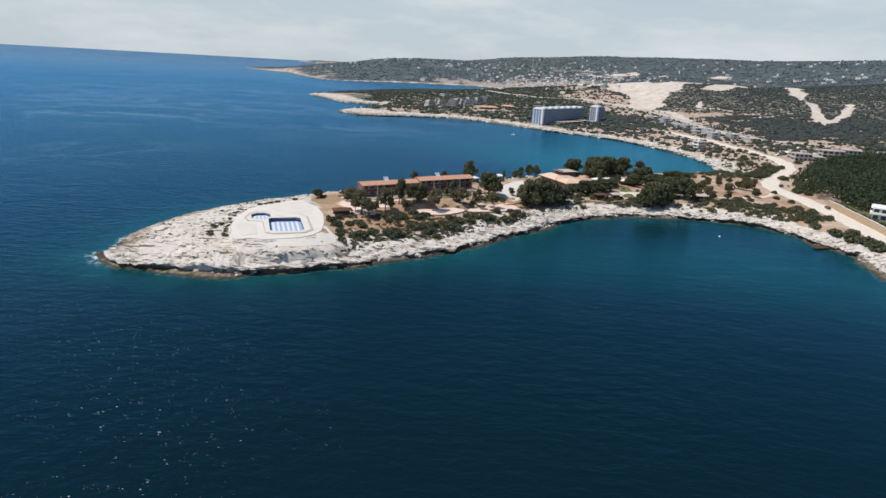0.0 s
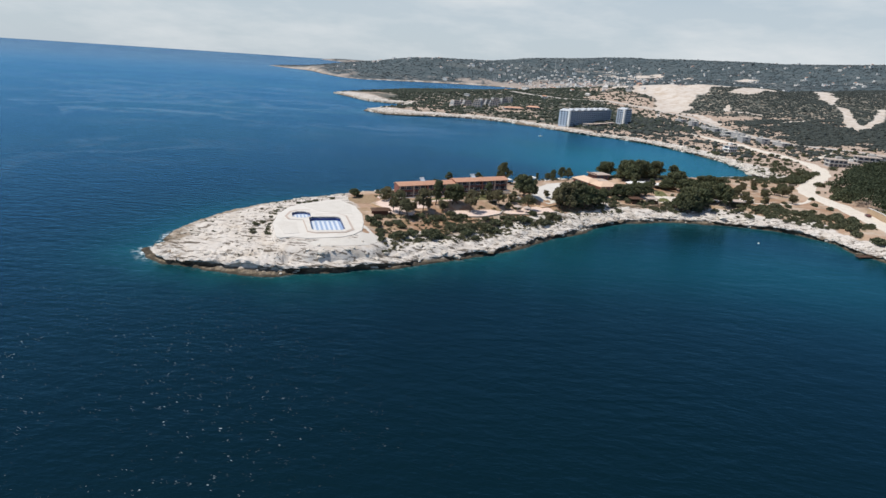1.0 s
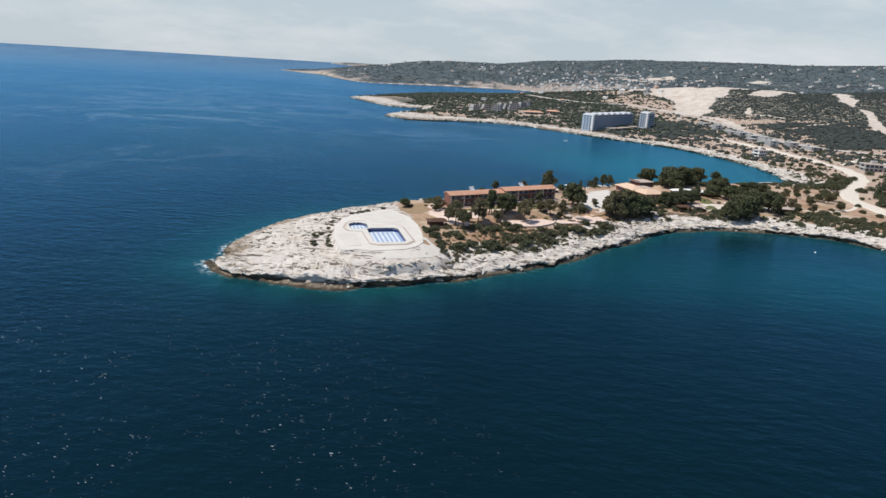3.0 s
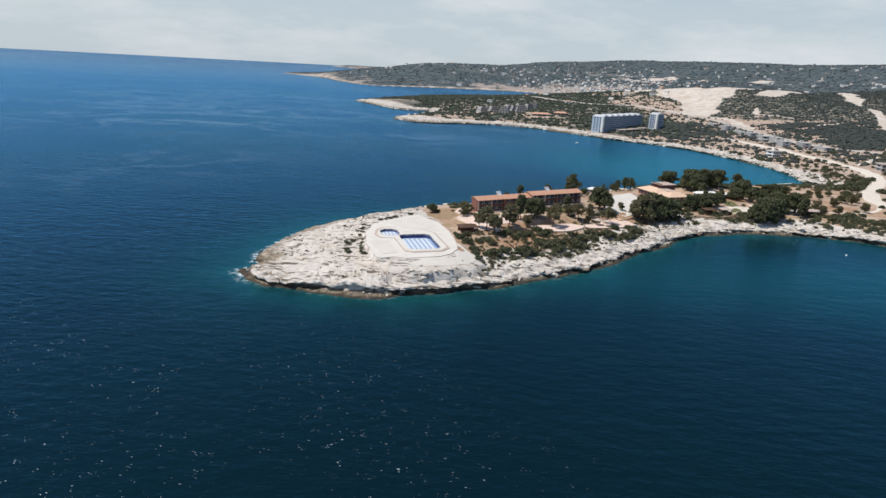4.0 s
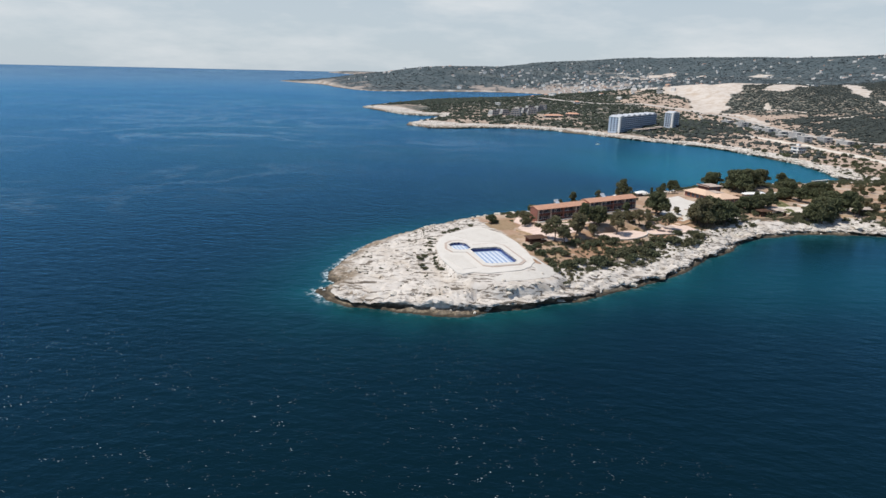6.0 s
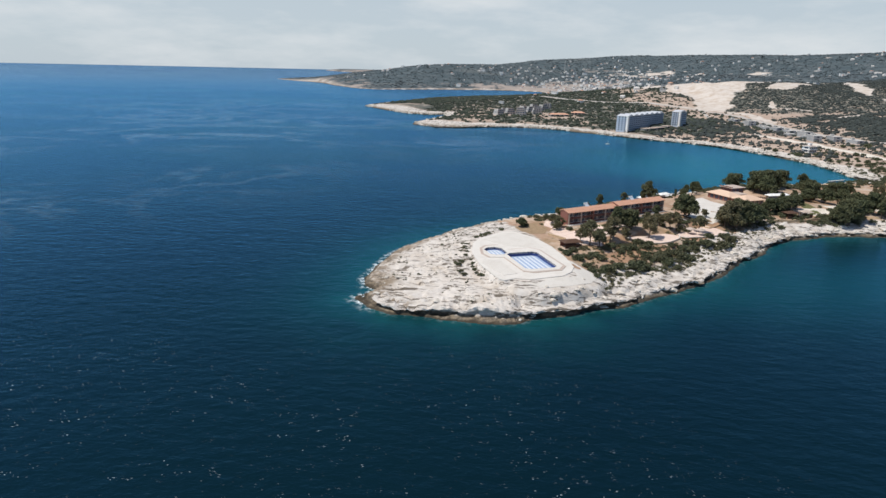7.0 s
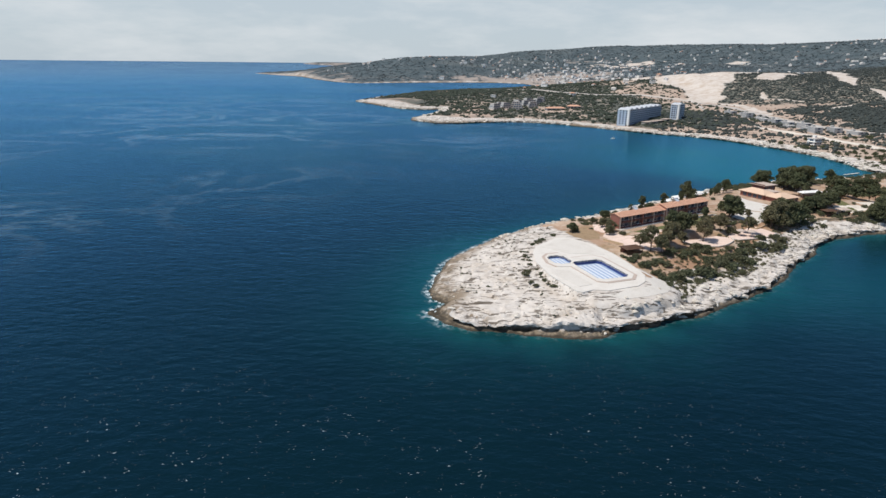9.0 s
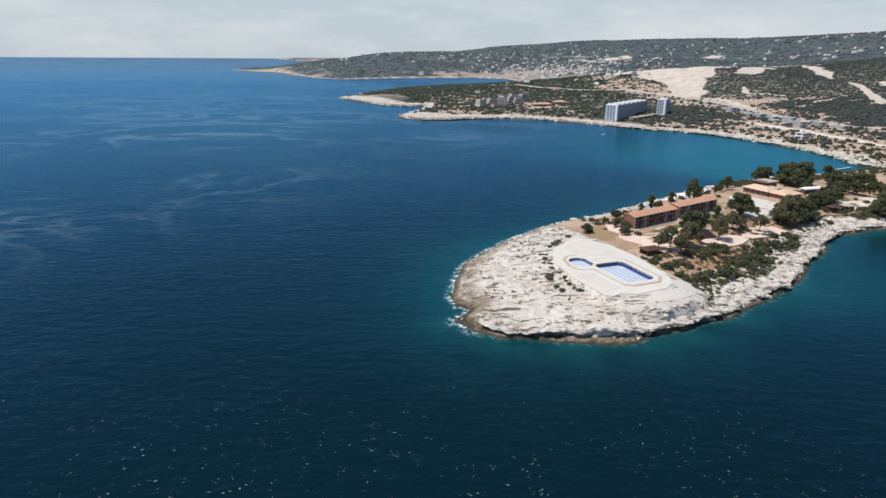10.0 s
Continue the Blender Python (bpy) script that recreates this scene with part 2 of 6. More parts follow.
GROUND, SEA = make_ground(), make_sea()
PINE = make_leaves("pine_leaves", (0.068, 0.081, 0.046), (0.159, 0.176, 0.089), (0.169, 0.149, 0.084))
OLIVE = make_leaves("olive_leaves", (0.094, 0.096, 0.055), (0.208, 0.198, 0.111), (0.260, 0.198, 0.117))
MAQUIS = make_leaves("maquis_leaves", (0.068, 0.081, 0.046), (0.155, 0.169, 0.095), (0.189, 0.162, 0.101))
HILLWOOD = make_leaves("hill_leaves", (0.036, 0.048, 0.046), (0.078, 0.094, 0.085), (0.092, 0.094, 0.081))
CAPEWOOD = make_leaves("cape_leaves", (0.034, 0.048, 0.037), (0.078, 0.094, 0.064), (0.098, 0.098, 0.069))
# blue-grey distance haze is put into these leaf colours
HAZEWOOD = make_leaves("hazed_hill_leaves", (0.067, 0.087, 0.100), (0.112, 0.133, 0.142), (0.119, 0.131, 0.133))
WOODPINE = make_leaves("wood_leaves", (0.038, 0.055, 0.031), (0.07, 0.09, 0.046), (0.065, 0.072, 0.042))
BARK = worn("bark", (0.13, 0.095, 0.07), (0.06, 0.045, 0.035), 0.4, 0.95)
LIMESTONE = worn("limestone", (0.60, 0.555, 0.49), (0.26, 0.225, 0.18), 2.2, 0.9, 0.8, 0.25, relief=0.15)
CONCRETE = worn("pale_concrete", (0.61, 0.575, 0.525), (0.5, 0.455, 0.395), 5.0, 0.85, 0.5, 0.06)
TERRACE = worn("terrace_concrete", (0.64, 0.605, 0.555), (0.53, 0.485, 0.425), 4.0, 0.85, 0.5, 0.05)
COPING = worn("pink_coping", (0.47, 0.385, 0.33), (0.38, 0.3, 0.255), 1.5, 0.8, 0.4)
PAVING = worn("pink_paving", (0.70, 0.55, 0.47), (0.56, 0.42, 0.34), 2.5, 0.85, 0.6)
POOL_WALL = worn("navy_pool_tiles", (0.025, 0.05, 0.19), (0.04, 0.09, 0.26), 1.2, 0.3, 0.4)
POOL_FLOOR = worn("pale_blue_pool_paint", (0.29, 0.385, 0.55), (0.37, 0.455, 0.59), 2.0, 0.6, 0.5)
POOL_LANE = worn("white_pool_paint", (0.64, 0.68, 0.73), (0.54, 0.6, 0.68), 1.5, 0.6, 0.5)
TILES = make_tiles("roof_tiles", (0.56, 0.3, 0.2), (0.62, 0.38, 0.27), (0.42, 0.21, 0.145))
TANTILES = make_tiles("tan_roof_tiles", (0.60, 0.41, 0.29), (0.68, 0.52, 0.40), (0.47, 0.29, 0.2))
BRICK_RED = worn("red_brown_render", (0.14, 0.066, 0.058), (0.1, 0.048, 0.042), 1.5, 0.85, 0.5)
ROSE = worn("rose_render", (0.26, 0.115, 0.09), (0.2, 0.09, 0.07), 2.0, 0.85, 0.5)
WHITE = worn("white_render", (0.8, 0.79, 0.76), (0.62, 0.59, 0.54), 2.0, 0.8, 0.4)
DULLWHITE = worn("dusty_white_render", (0.66, 0.64, 0.61), (0.42, 0.37, 0.32), 9.0, 0.85, 0.6)
BLUEWHITE = worn("bluish_white_render", (0.42, 0.49, 0.58), (0.33, 0.39, 0.47), 4.0, 0.7, 0.4)
GREYCON = worn("raw_concrete", (0.5, 0.485, 0.46), (0.33, 0.31, 0.29), 3.0, 0.9, 0.5)
RAWBLOCK = worn("grey_blockwork", (0.33, 0.345, 0.36), (0.46, 0.43, 0.39), 2.5, 0.95, 0.6, 0.2)
GRAVEL = worn("white_gravel", (0.66, 0.60, 0.52), (0.5, 0.43, 0.35), 3.0, 0.95, 0.6, 0.1)
ASPHALT = worn("dusty_road", (0.42, 0.39, 0.36), (0.56, 0.5, 0.42), 8.0, 0.9, 0.6)
SANDSTONE = worn("ochre_masonry", (0.50, 0.37, 0.24), (0.34, 0.24, 0.15), 1.2, 0.9, 0.6, 0.2)
MASONRY = worn("pale_rubble_masonry", (0.52, 0.43, 0.33), (0.3, 0.21, 0.13), 1.0, 0.9, 0.8, 0.25, relief=0.1)
GLASS = worn("dark_glazing", (0.06, 0.075, 0.105), (0.09, 0.11, 0.14), 0.8, 0.12, 0.4, spec=0.6)
METAL = worn("white_metal", (0.75, 0.76, 0.77), (0.5, 0.5, 0.5), 0.5, 0.35, 0.3, metal=0.3)
DARKWOOD = worn("dark_wood", (0.10, 0.055, 0.035), (0.05, 0.03, 0.02), 0.6, 0.7)
PANEL = worn("solar_glass", (0.5, 0.55, 0.6), (0.35, 0.4, 0.48), 0.5, 0.15, 0.5, spec=0.6)
LAWN = worn("dry_lawn", (0.105, 0.115, 0.045), (0.2, 0.16, 0.08), 2.5, 0.95, 0.8, 0.2)
STRAW = worn("dry_grass_ground", (0.31, 0.22, 0.135), (0.22, 0.15, 0.085), 2.0, 0.95, 0.7, 0.2)


# ---------------------------------------------------------------- the lie of the land
SHORE_SOUTH = [(-117, 198), (-112, 189), (-105, 184.5), (-96, 183), (-86, 182), (-76, 180.5), (-66, 180.6), (-58, 183.4), (-50, 187.2), (-43, 191.8),
               (-35, 195), (-27, 199), (-16, 208), (-6, 214), (5, 222), (17, 235.5), (28, 246.2), (42, 260.8), (52, 273), (60, 283), (73, 290.6), (90, 299),
               (105, 302), (119, 302), (133, 300), (146, 298), (157, 291), (165, 279), (167, 264), (171, 258), (173, 247), (171, 236), (167, 216)]
SHORE_OUTSIDE = [(162, 190), (155, 150), (165, 80), (230, -50), (300, -300), (900, -1500), (4950, -1500), (4950, 4950), (-1100, 4950)]
SHORE_FAR = [(-1150, 4700), (-700, 4450), (-450, 4150), (-640, 3800), (-1000, 3560), (-1120, 3420), (-940, 3220), (-780, 3050), (-630, 2640), (-495, 2340), (-400, 2245),
             (-211, 2400), (-27, 2470), (100, 2490), (200, 2400), (215, 2150), (120, 1900), (20, 1834), (-90, 1780), (-184, 1641), (-230, 1450), (-262, 1350), (-284, 1268)]
SHORE_BAY = [(-281, 1252), (-227, 1137), (-184, 1074), (-146, 1053), (-112, 1070), (-127, 977), (-150, 892), (-156, 866), (-122, 822), (-85, 828), (-50, 845), (-15, 854), (18, 850),
             (50, 830), (84, 790), (110, 755), (138, 722), (166, 707), (188, 678), (203, 640), (215, 602), (224, 562), (221, 510), (216, 490), (222, 470)]
SHORE_NORTH = [(200, 458), (165, 444), (130, 436), (90, 420), (60, 400), (35, 382), (10, 363), (-10, 346), (-30, 329), (-48, 317), (-62, 308), (-74, 299),
               (-86, 286), (-98, 272), (-105, 262), (-110, 251), (-114, 240), (-116.5, 228), (-118, 218), (-116.5, 210), (-111, 206)]
COAST = np.array(SHORE_SOUTH + SHORE_OUTSIDE + SHORE_FAR + SHORE_BAY + SHORE_NORTH, float)


def lattice(ix, iy, seed):
    h = (ix.astype(np.int64) * 374761393 + iy.astype(np.int64) * 668265263 + seed * 982451653) & 0xFFFFFFFF
    h = ((h ^ (h >> 13)) * 1274126177) & 0xFFFFFFFF
    return ((h ^ (h >> 16)) & 0xFFFF) / 65535.0


def vnoise(x, y, seed=0):
    """Smooth noise in -1..1 with a cell of one unit."""
    ix, iy = np.floor(x), np.floor(y)
    fx, fy = x - ix, y - iy
    fx, fy = fx * fx * (3 - 2 * fx), fy * fy * (3 - 2 * fy)
    a, b = lattice(ix, iy, seed), lattice(ix + 1, iy, seed)
    c, d = lattice(ix, iy + 1, seed), lattice(ix + 1, iy + 1, seed)
    return 2 * (a + (b - a) * fx + (c - a) * fy + (a - b - c + d) * fx * fy) - 1


def fbm(x, y, size, octaves=4, seed=0):
    total, amp = 0.0, 1.0
    for k in range(octaves):
        total = total + amp * vnoise(x / size * 2**k + 17.3 * k, y / size * 2**k - 9.1 * k, seed + k)
        amp *= 0.5
    return total


def step(a, b, v):
    s = np.clip((v - a) / (b - a), 0, 1)
    return s * s * (3 - 2 * s)


def signed_distance(px, py, poly):
    """Metres inside (plus) or outside (minus) a closed outline."""
    best, inside = np.full(px.shape, 1e12), np.zeros(px.shape, bool)
    for (x0, y0), (x1, y1) in zip(poly, np.roll(poly, -1, axis=0)):
        ex, ey = x1 - x0, y1 - y0
        s = np.clip(((px - x0) * ex + (py - y0) * ey) / (ex * ex + ey * ey), 0, 1)
        best = np.minimum(best, (px - x0 - s * ex) ** 2 + (py - y0 - s * ey) ** 2)
        if y0 != y1:
            inside ^= ((y0 > py) != (y1 > py)) & (px < x0 + (py - y0) * ex / ey)
    return np.where(inside, 1, -1) * np.sqrt(best)


def line_distance(px, py, line):
    best = np.full(px.shape, 1e12)
    for (x0, y0), (x1, y1) in zip(line[:-1], line[1:]):
        ex, ey = x1 - x0, y1 - y0
        s = np.clip(((px - x0) * ex + (py - y0) * ey) / (ex * ex + ey * ey), 0, 1)
        best = np.minimum(best, (px - x0 - s * ex) ** 2 + (py - y0 - s * ey) ** 2)
    return np.sqrt(best)


def shore(x, y):
    """Metres inland of a broken, fretted waterline."""
    d = signed_distance(x, y, COAST)
    far = step(380, 900, np.hypot(x, y))
    return d + (1 - far) * (1.5 * fbm(x, y, 14, 4, 3)) + far * 5 * fbm(x, y, 60, 3, 5)


def lift(x, y):
    """The sea and the farthest coast are bent up to where the real horizon stands."""
    return 52 * np.clip((np.hypot(x, y) - 3000) / 1900, 0, 2) ** 2


HILLS = [(545, 1330, 190, 170, 15), (-250, 3050, 330, 380, 50), (-620, 3250, 260, 260, 20), (150, 3500, 500, 400, 30), (800, 3800, 700, 700, 50),
         (1500, 3500, 600, 700, 46), (2150, 2600, 500, 700, 78), (690, 1060, 70, 300, -16), (1500, 1500, 400, 400, 30), (330, 1100, 70, 150, -10), (370, 1430, 80, 110, 4), (396, 1300, 26, 34, 6), (432, 1330, 18, 50, -9), (352, 1230, 20, 60, -5)]
RISE = np.array([(0, 0.05), (1.5, 0.7), (4, 2.0), (15, 3.6), (60, 6), (150, 10), (300, 22), (500, 42), (900, 66), (1500, 112), (2300, 158), (3500, 184), (6000, 187)], float)


# the pool terrace, its apron, and the levels cut for buildings: outline, level, width of the bank round it
TERRACE_EDGE = [(-70.3, 197.3), (-68.5, 196.4), (-64.8, 198.6), (-60, 198.0), (-49, 202.8), (-45.6, 206.8), (-43.6, 213), (-45, 225), (-48, 238), (-53, 250), (-61, 259.5), (-66, 258.5), (-76, 246.5), (-78.5, 238.5), (-79, 227), (-76.5, 213)]
APRON_EDGE = [(-65, 194), (-57, 190.6), (-46, 195), (-38.4, 199.8), (-35.4, 206), (-37, 212), (-42.5, 221), (-45.5, 224), (-44.6, 212), (-47, 207), (-50, 204), (-60, 199.5), (-64, 199.3)]
MOTEL_EDGE = [(-37, 265.2), (-9.9, 282.2), (-17.3, 294.1), (-44.4, 277.1)]
MOTEL_EDGE_UPPER = [(-9.9, 282.2), (17.2, 299.1), (9.8, 311), (-17.3, 294.1)]
HALL_EDGE = [(66, 330), (82, 337), (84, 347), (80, 369), (68, 367), (54, 357), (56, 343)]
ROUND_TERRACE = [(-13.5, 259), (-11.5, 255.5), (-8.5, 253), (-5, 251.5), (-1.5, 252), (2.4, 254), (5.5, 257), (8.5, 260.5), (10, 266), (5, 268.5), (-0.5, 266), (-5, 263), (-10, 262)]
UPPER_TERRACE = [(11, 267), (13.5, 265.2), (20, 267), (28, 270.5), (35.5, 276.5), (34, 284), (30.5, 289.5), (24, 283), (16, 277), (12, 272.5)]
POOL_ALONG = (0.31, -0.951)  # the way the lanes run


def pit(cx, cy, length, width):
    (ux, uy), l, w = POOL_ALONG, length / 2, width / 2
    return [(cx + a * ux - b * uy, cy + a * uy + b * ux) for a, b in ((-l, -w), (l, -w), (l, w), (-l, w))]


POOL_PITS = [pit(-57.9, 218.5, 20.6, 13.0), pit(-70.2, 228.6, 10.4, 7.6)]
LEVELS = [(APRON_EDGE, None, 3.6), (TERRACE_EDGE, 8.2, 1.0), (MOTEL_EDGE, 9.0, 3.0), (MOTEL_EDGE_UPPER, 9.9, 3.0), (HALL_EDGE, 7.4, 5.0), (ROUND_TERRACE, 6.9, 4.0), (UPPER_TERRACE, 6.0, 4.0), (POOL_PITS[0], 6.0, 0.8), (POOL_PITS[1], 6.0, 0.8)]


def land(x, y, d=None):
    """Height of the ground above the sea, in metres; d: metres inland."""
    d = shore(x, y) if d is None else d
    # the peninsula: a tilted limestone plate, steep to the south, flat to the north
    north = step(-14, 14, y - (202 + 0.78 * (x + 117)))
    tip = 1 - step(-112, -70, x)
    rough = fbm(x, y, 9, 4, 11)
    bold = 1 - step(-62, -20, x)
    shelf = 3.0 * bold + 2.0 * (1 - bold) + 0.9 * rough
    cliff = 1.3 + 1.2 * (1 - step(-76, -56, x))
    south_side = 0.55 + (0.5 * rough + 0.7 * fbm(x, y, 2.8, 3, 33)) * step(0, 1.2, d) * (1 - 0.6 * step(6, 9, d)) + cliff * step(shelf, shelf + 1.0, d) + 0.7 * step(shelf + 1, shelf + 6, d) + 0.2 * np.maximum(d - 4, 0) + 0.3 * np.clip(d - 3.5, 0, 5) * bold
    north_side = 0.5 + 0.9 * step(0.3, 3, d) + 0.24 * np.maximum(d - 1, 0)
    top = 5.2 + 2.9 * step(-100, -72, x) + 1.4 * step(-48, -30, x + 0.15 * (y - 250)) - 0.9 * step(10, 45, x) - 3.3 * step(85, 150, x)
    plate = np.clip(4.5 + 0.09 * np.minimum(x + 74, 9) + 0.07 * (y - 182), 1.6, 8.2)  # the bare point dips to the south-west
    inner = step(-52, -36, x - 0.1 * (y - 200))
    top = np.minimum(plate, top) * (1 - inner) + top * inner
    rise = south_side * (1 - north) + north_side * north
    pen = -np.log(np.exp(-1.3 * rise) + np.exp(-1.3 * top)) / 1.3 + 0.28 * rough * step(0, 5, d) * (1 - 0.6 * step(12, 30, d))
    # strata: low ledges that run along the plate
    bare = step(0.8, 3.5, d) * (1 - step(14, 24, d) * step(-80, -70, x)) * (0.55 + 0.45 * bold)
    ledge = (pen * 1.5 + 1.5 * fbm(x * 0.45 + y * 0.1, y * 1.5 - x * 0.25, 13, 4, 21)) % 1.0
    pen = pen + 0.75 * (step(0.03, 0.11, ledge) - ledge) * bare
    ledge = (pen * 2.1 + 1.2 * fbm(x * 0.5, y * 1.6 - x * 0.2, 7, 3, 22)) % 1.0
    pen = pen + 0.22 * (step(0.04, 0.2, ledge) - ledge) * bare
    pen = pen + bare * (0.10 * np.abs(fbm(x * 0.5, y * 1.5, 3.2, 3, 25)) - 0.6 * step(0.52, 0.72, fbm(x * 0.4 + y * 0.15, y * 1.6 - x * 0.25, 5.0, 2, 27)))
    main = np.interp(d, RISE[:, 0], RISE[:, 1]) * (1 - step(1400, 1900, np.hypot(x, y)) * (1 - step(0, 70, d)))
    for hx, hy, rx, ry, h in HILLS:
        main = main + h * np.exp(-((x - hx) / rx) ** 2 - ((y - hy) / ry) ** 2)
    main = main + step(120, 700, d) * 9 * fbm(x, y, 420, 4, 31) + 0.5 * fbm(x, y, 18, 3, 41) * step(2, 20, d)
    on_main = np.clip(step(185, 235, x) + step(430, 500, y) + step(-1, 1, 170 - y) * step(150, 170, x), 0, 1)
    z = pen * (1 - on_main) + main * on_main
    smooth = np.ones_like(z)
    near = (x > -130) & (x < 130) & (y > 175) & (y < 380)
    if near.any():
        for edge, level, bank in LEVELS:
            inside = step(-bank, 0, signed_distance(x[near], y[near], np.array(edge, float)))
            level = np.clip(8.35 - 0.26 * np.maximum(-signed_distance(x[near], y[near], np.array(TERRACE_EDGE, float)), 1.0), 5.6, 8.1) + 0.14 * rough[near] if level is None else level  # the apron slopes to the shore
            z[near] = z[near] * (1 - inside) + level * inside
            smooth[near] *= 1 - step(0.6, 1.0, inside)
    crag = np.abs(fbm(x * 0.8, y * 1.25, 5.5, 4, 29)) - 0.35
    z = z + smooth * (1 - on_main) * 0.22 * crag * step(shelf, shelf + 1.5, d) * (1 - step(9, 17, d)) * (1 - 0.5 * north)
    sea = -0.35 + 0.22 * np.minimum(d, 0) - 0.9 * step(0, 3, -d) + 0.25 * rough
    return np.where(d > 0, z, np.maximum(sea, -14)) + lift(x, y)


# ---------------------------------------------------------------- mesh tools
def array_mesh(name, verts, faces, material, layers=(), smooth=False):
    """A mesh from arrays: verts (n, 3), faces (m, 3 or 4), named values per vertex."""
    verts, faces = np.asarray(verts, np.float32), np.asarray(faces, np.int32)
    me = bpy.data.meshes.new(name)
    n, k = faces.shape
    me.vertices.add(len(verts)), me.loops.add(n * k), me.polygons.add(n)
    me.vertices.foreach_set("co", verts.ravel())
    me.loops.foreach_set("vertex_index", faces.ravel())
    me.polygons.foreach_set("loop_start", np.arange(0, n * k, k, dtype=np.int32))
    me.polygons.foreach_set("use_smooth", np.full(n, smooth))
    for key, values in layers:
        me.attributes.new(key, "FLOAT", "POINT").data.foreach_set("value", np.asarray(values, np.float32))
    me.materials.append(material)
    me.update(calc_edges=True)
    return me


def part(name, bm, material, parent, label="", at=None):
    """Links a bmesh (or a ready mesh) as one mesh object under a thing or a part."""
    if isinstance(bm, bmesh.types.BMesh):
        me = bpy.data.meshes.new(name)
        bmesh.ops.recalc_face_normals(bm, faces=bm.faces)
        bm.to_mesh(me)
        bm.free()
        me.materials.append(material)
    else:
        me = bm
    ob = new(name, me)
    ob.parent = parent
    if at is not None:
        ob.matrix_basis = at
    return tagged(ob, label)


def thing(name, label, category, m=None, group="", kind=""):
    ob = new(name)
    ob.empty_display_size = 0.5
    if m is not None:
        ob.matrix_basis = m
    return tagged(ob, label, category, group, kind)


def single(name, bm, material, label, category, group="", kind="", m=None):
    return tagged(part(name, bm, material, None, at=m), label, category, group, kind)


def box(x0, x1, y0, y1, z0, z1, bevel=0.0, bm=None):
    bm = bm or bmesh.new()
    made = bmesh.ops.create_cube(bm, size=1.0, matrix=Matrix.LocRotScale(((x0 + x1) / 2, (y0 + y1) / 2, (z0 + z1) / 2), None, (x1 - x0, y1 - y0, z1 - z0)))
    if bevel:
        edges = list({e for v in made["verts"] for e in v.link_edges})
        bmesh.ops.bevel(bm, geom=edges, offset=bevel, segments=1, affect="EDGES")
    return bm


def prism(outline, z0, z1, bm=None):
    """An upright block over a closed outline; z1 may be a height for each corner."""
    bm = bm or bmesh.new()
    tops = z1 if isinstance(z1, (list, tuple)) else [z1] * len(outline)
    low = [bm.verts.new((x, y, z0)) for x, y in outline]
    high = [bm.verts.new((x, y, z)) for (x, y), z in zip(outline, tops)]
    n = len(outline)
    bm.faces.new(low[::-1]), bm.faces.new(high)
    for i in range(n):
        bm.faces.new((low[i], low[(i + 1) % n], high[(i + 1) % n], high[i]))
    return bm


def ring(outer, inner, z0, z1):
    """A flat rim between two outlines of equally many corners."""
    bm = bmesh.new()
    n = len(outer)
    v = [[bm.verts.new((x, y, z)) for x, y in line] for line, z in ((outer, z0), (outer, z1), (inner, z1), (inner, z0))]
    for i in range(n):
        j = (i + 1) % n
        for a, b in ((0, 1), (1, 2), (2, 3), (3, 0)):
            bm.faces.new((v[a][i], v[a][j], v[b][j], v[b][i]))
    return bm


def tube(points, radii, sides=6, bm=None):
    """A tapered limb through points."""
    bm = bm or bmesh.new()
    rows = []
    for i, (p, r) in enumerate(zip(points, radii)):
        ahead = Vector(points[min(i + 1, len(points) - 1)]) - Vector(points[max(i - 1, 0)])
        q = ahead.to_track_quat("Z", "Y")
        rows.append([bm.verts.new(Vector(p) + q @ Vector((r * math.cos(a), r * math.sin(a), 0))) for a in np.linspace(0, 2 * math.pi, sides, endpoint=False)])
    for a, b in zip(rows[:-1], rows[1:]):
        for i in range(sides):
            bm.faces.new((a[i], a[(i + 1) % sides], b[(i + 1) % sides], b[i]))
    bm.faces.new(rows[0][::-1]), bm.faces.new(rows[-1])
    return bm


def height(x, y):
    return float(land(np.array([x], float), np.array([y], float))[0])


def heights(x, y):
    return land(np.asarray(x, float), np.asarray(y, float))


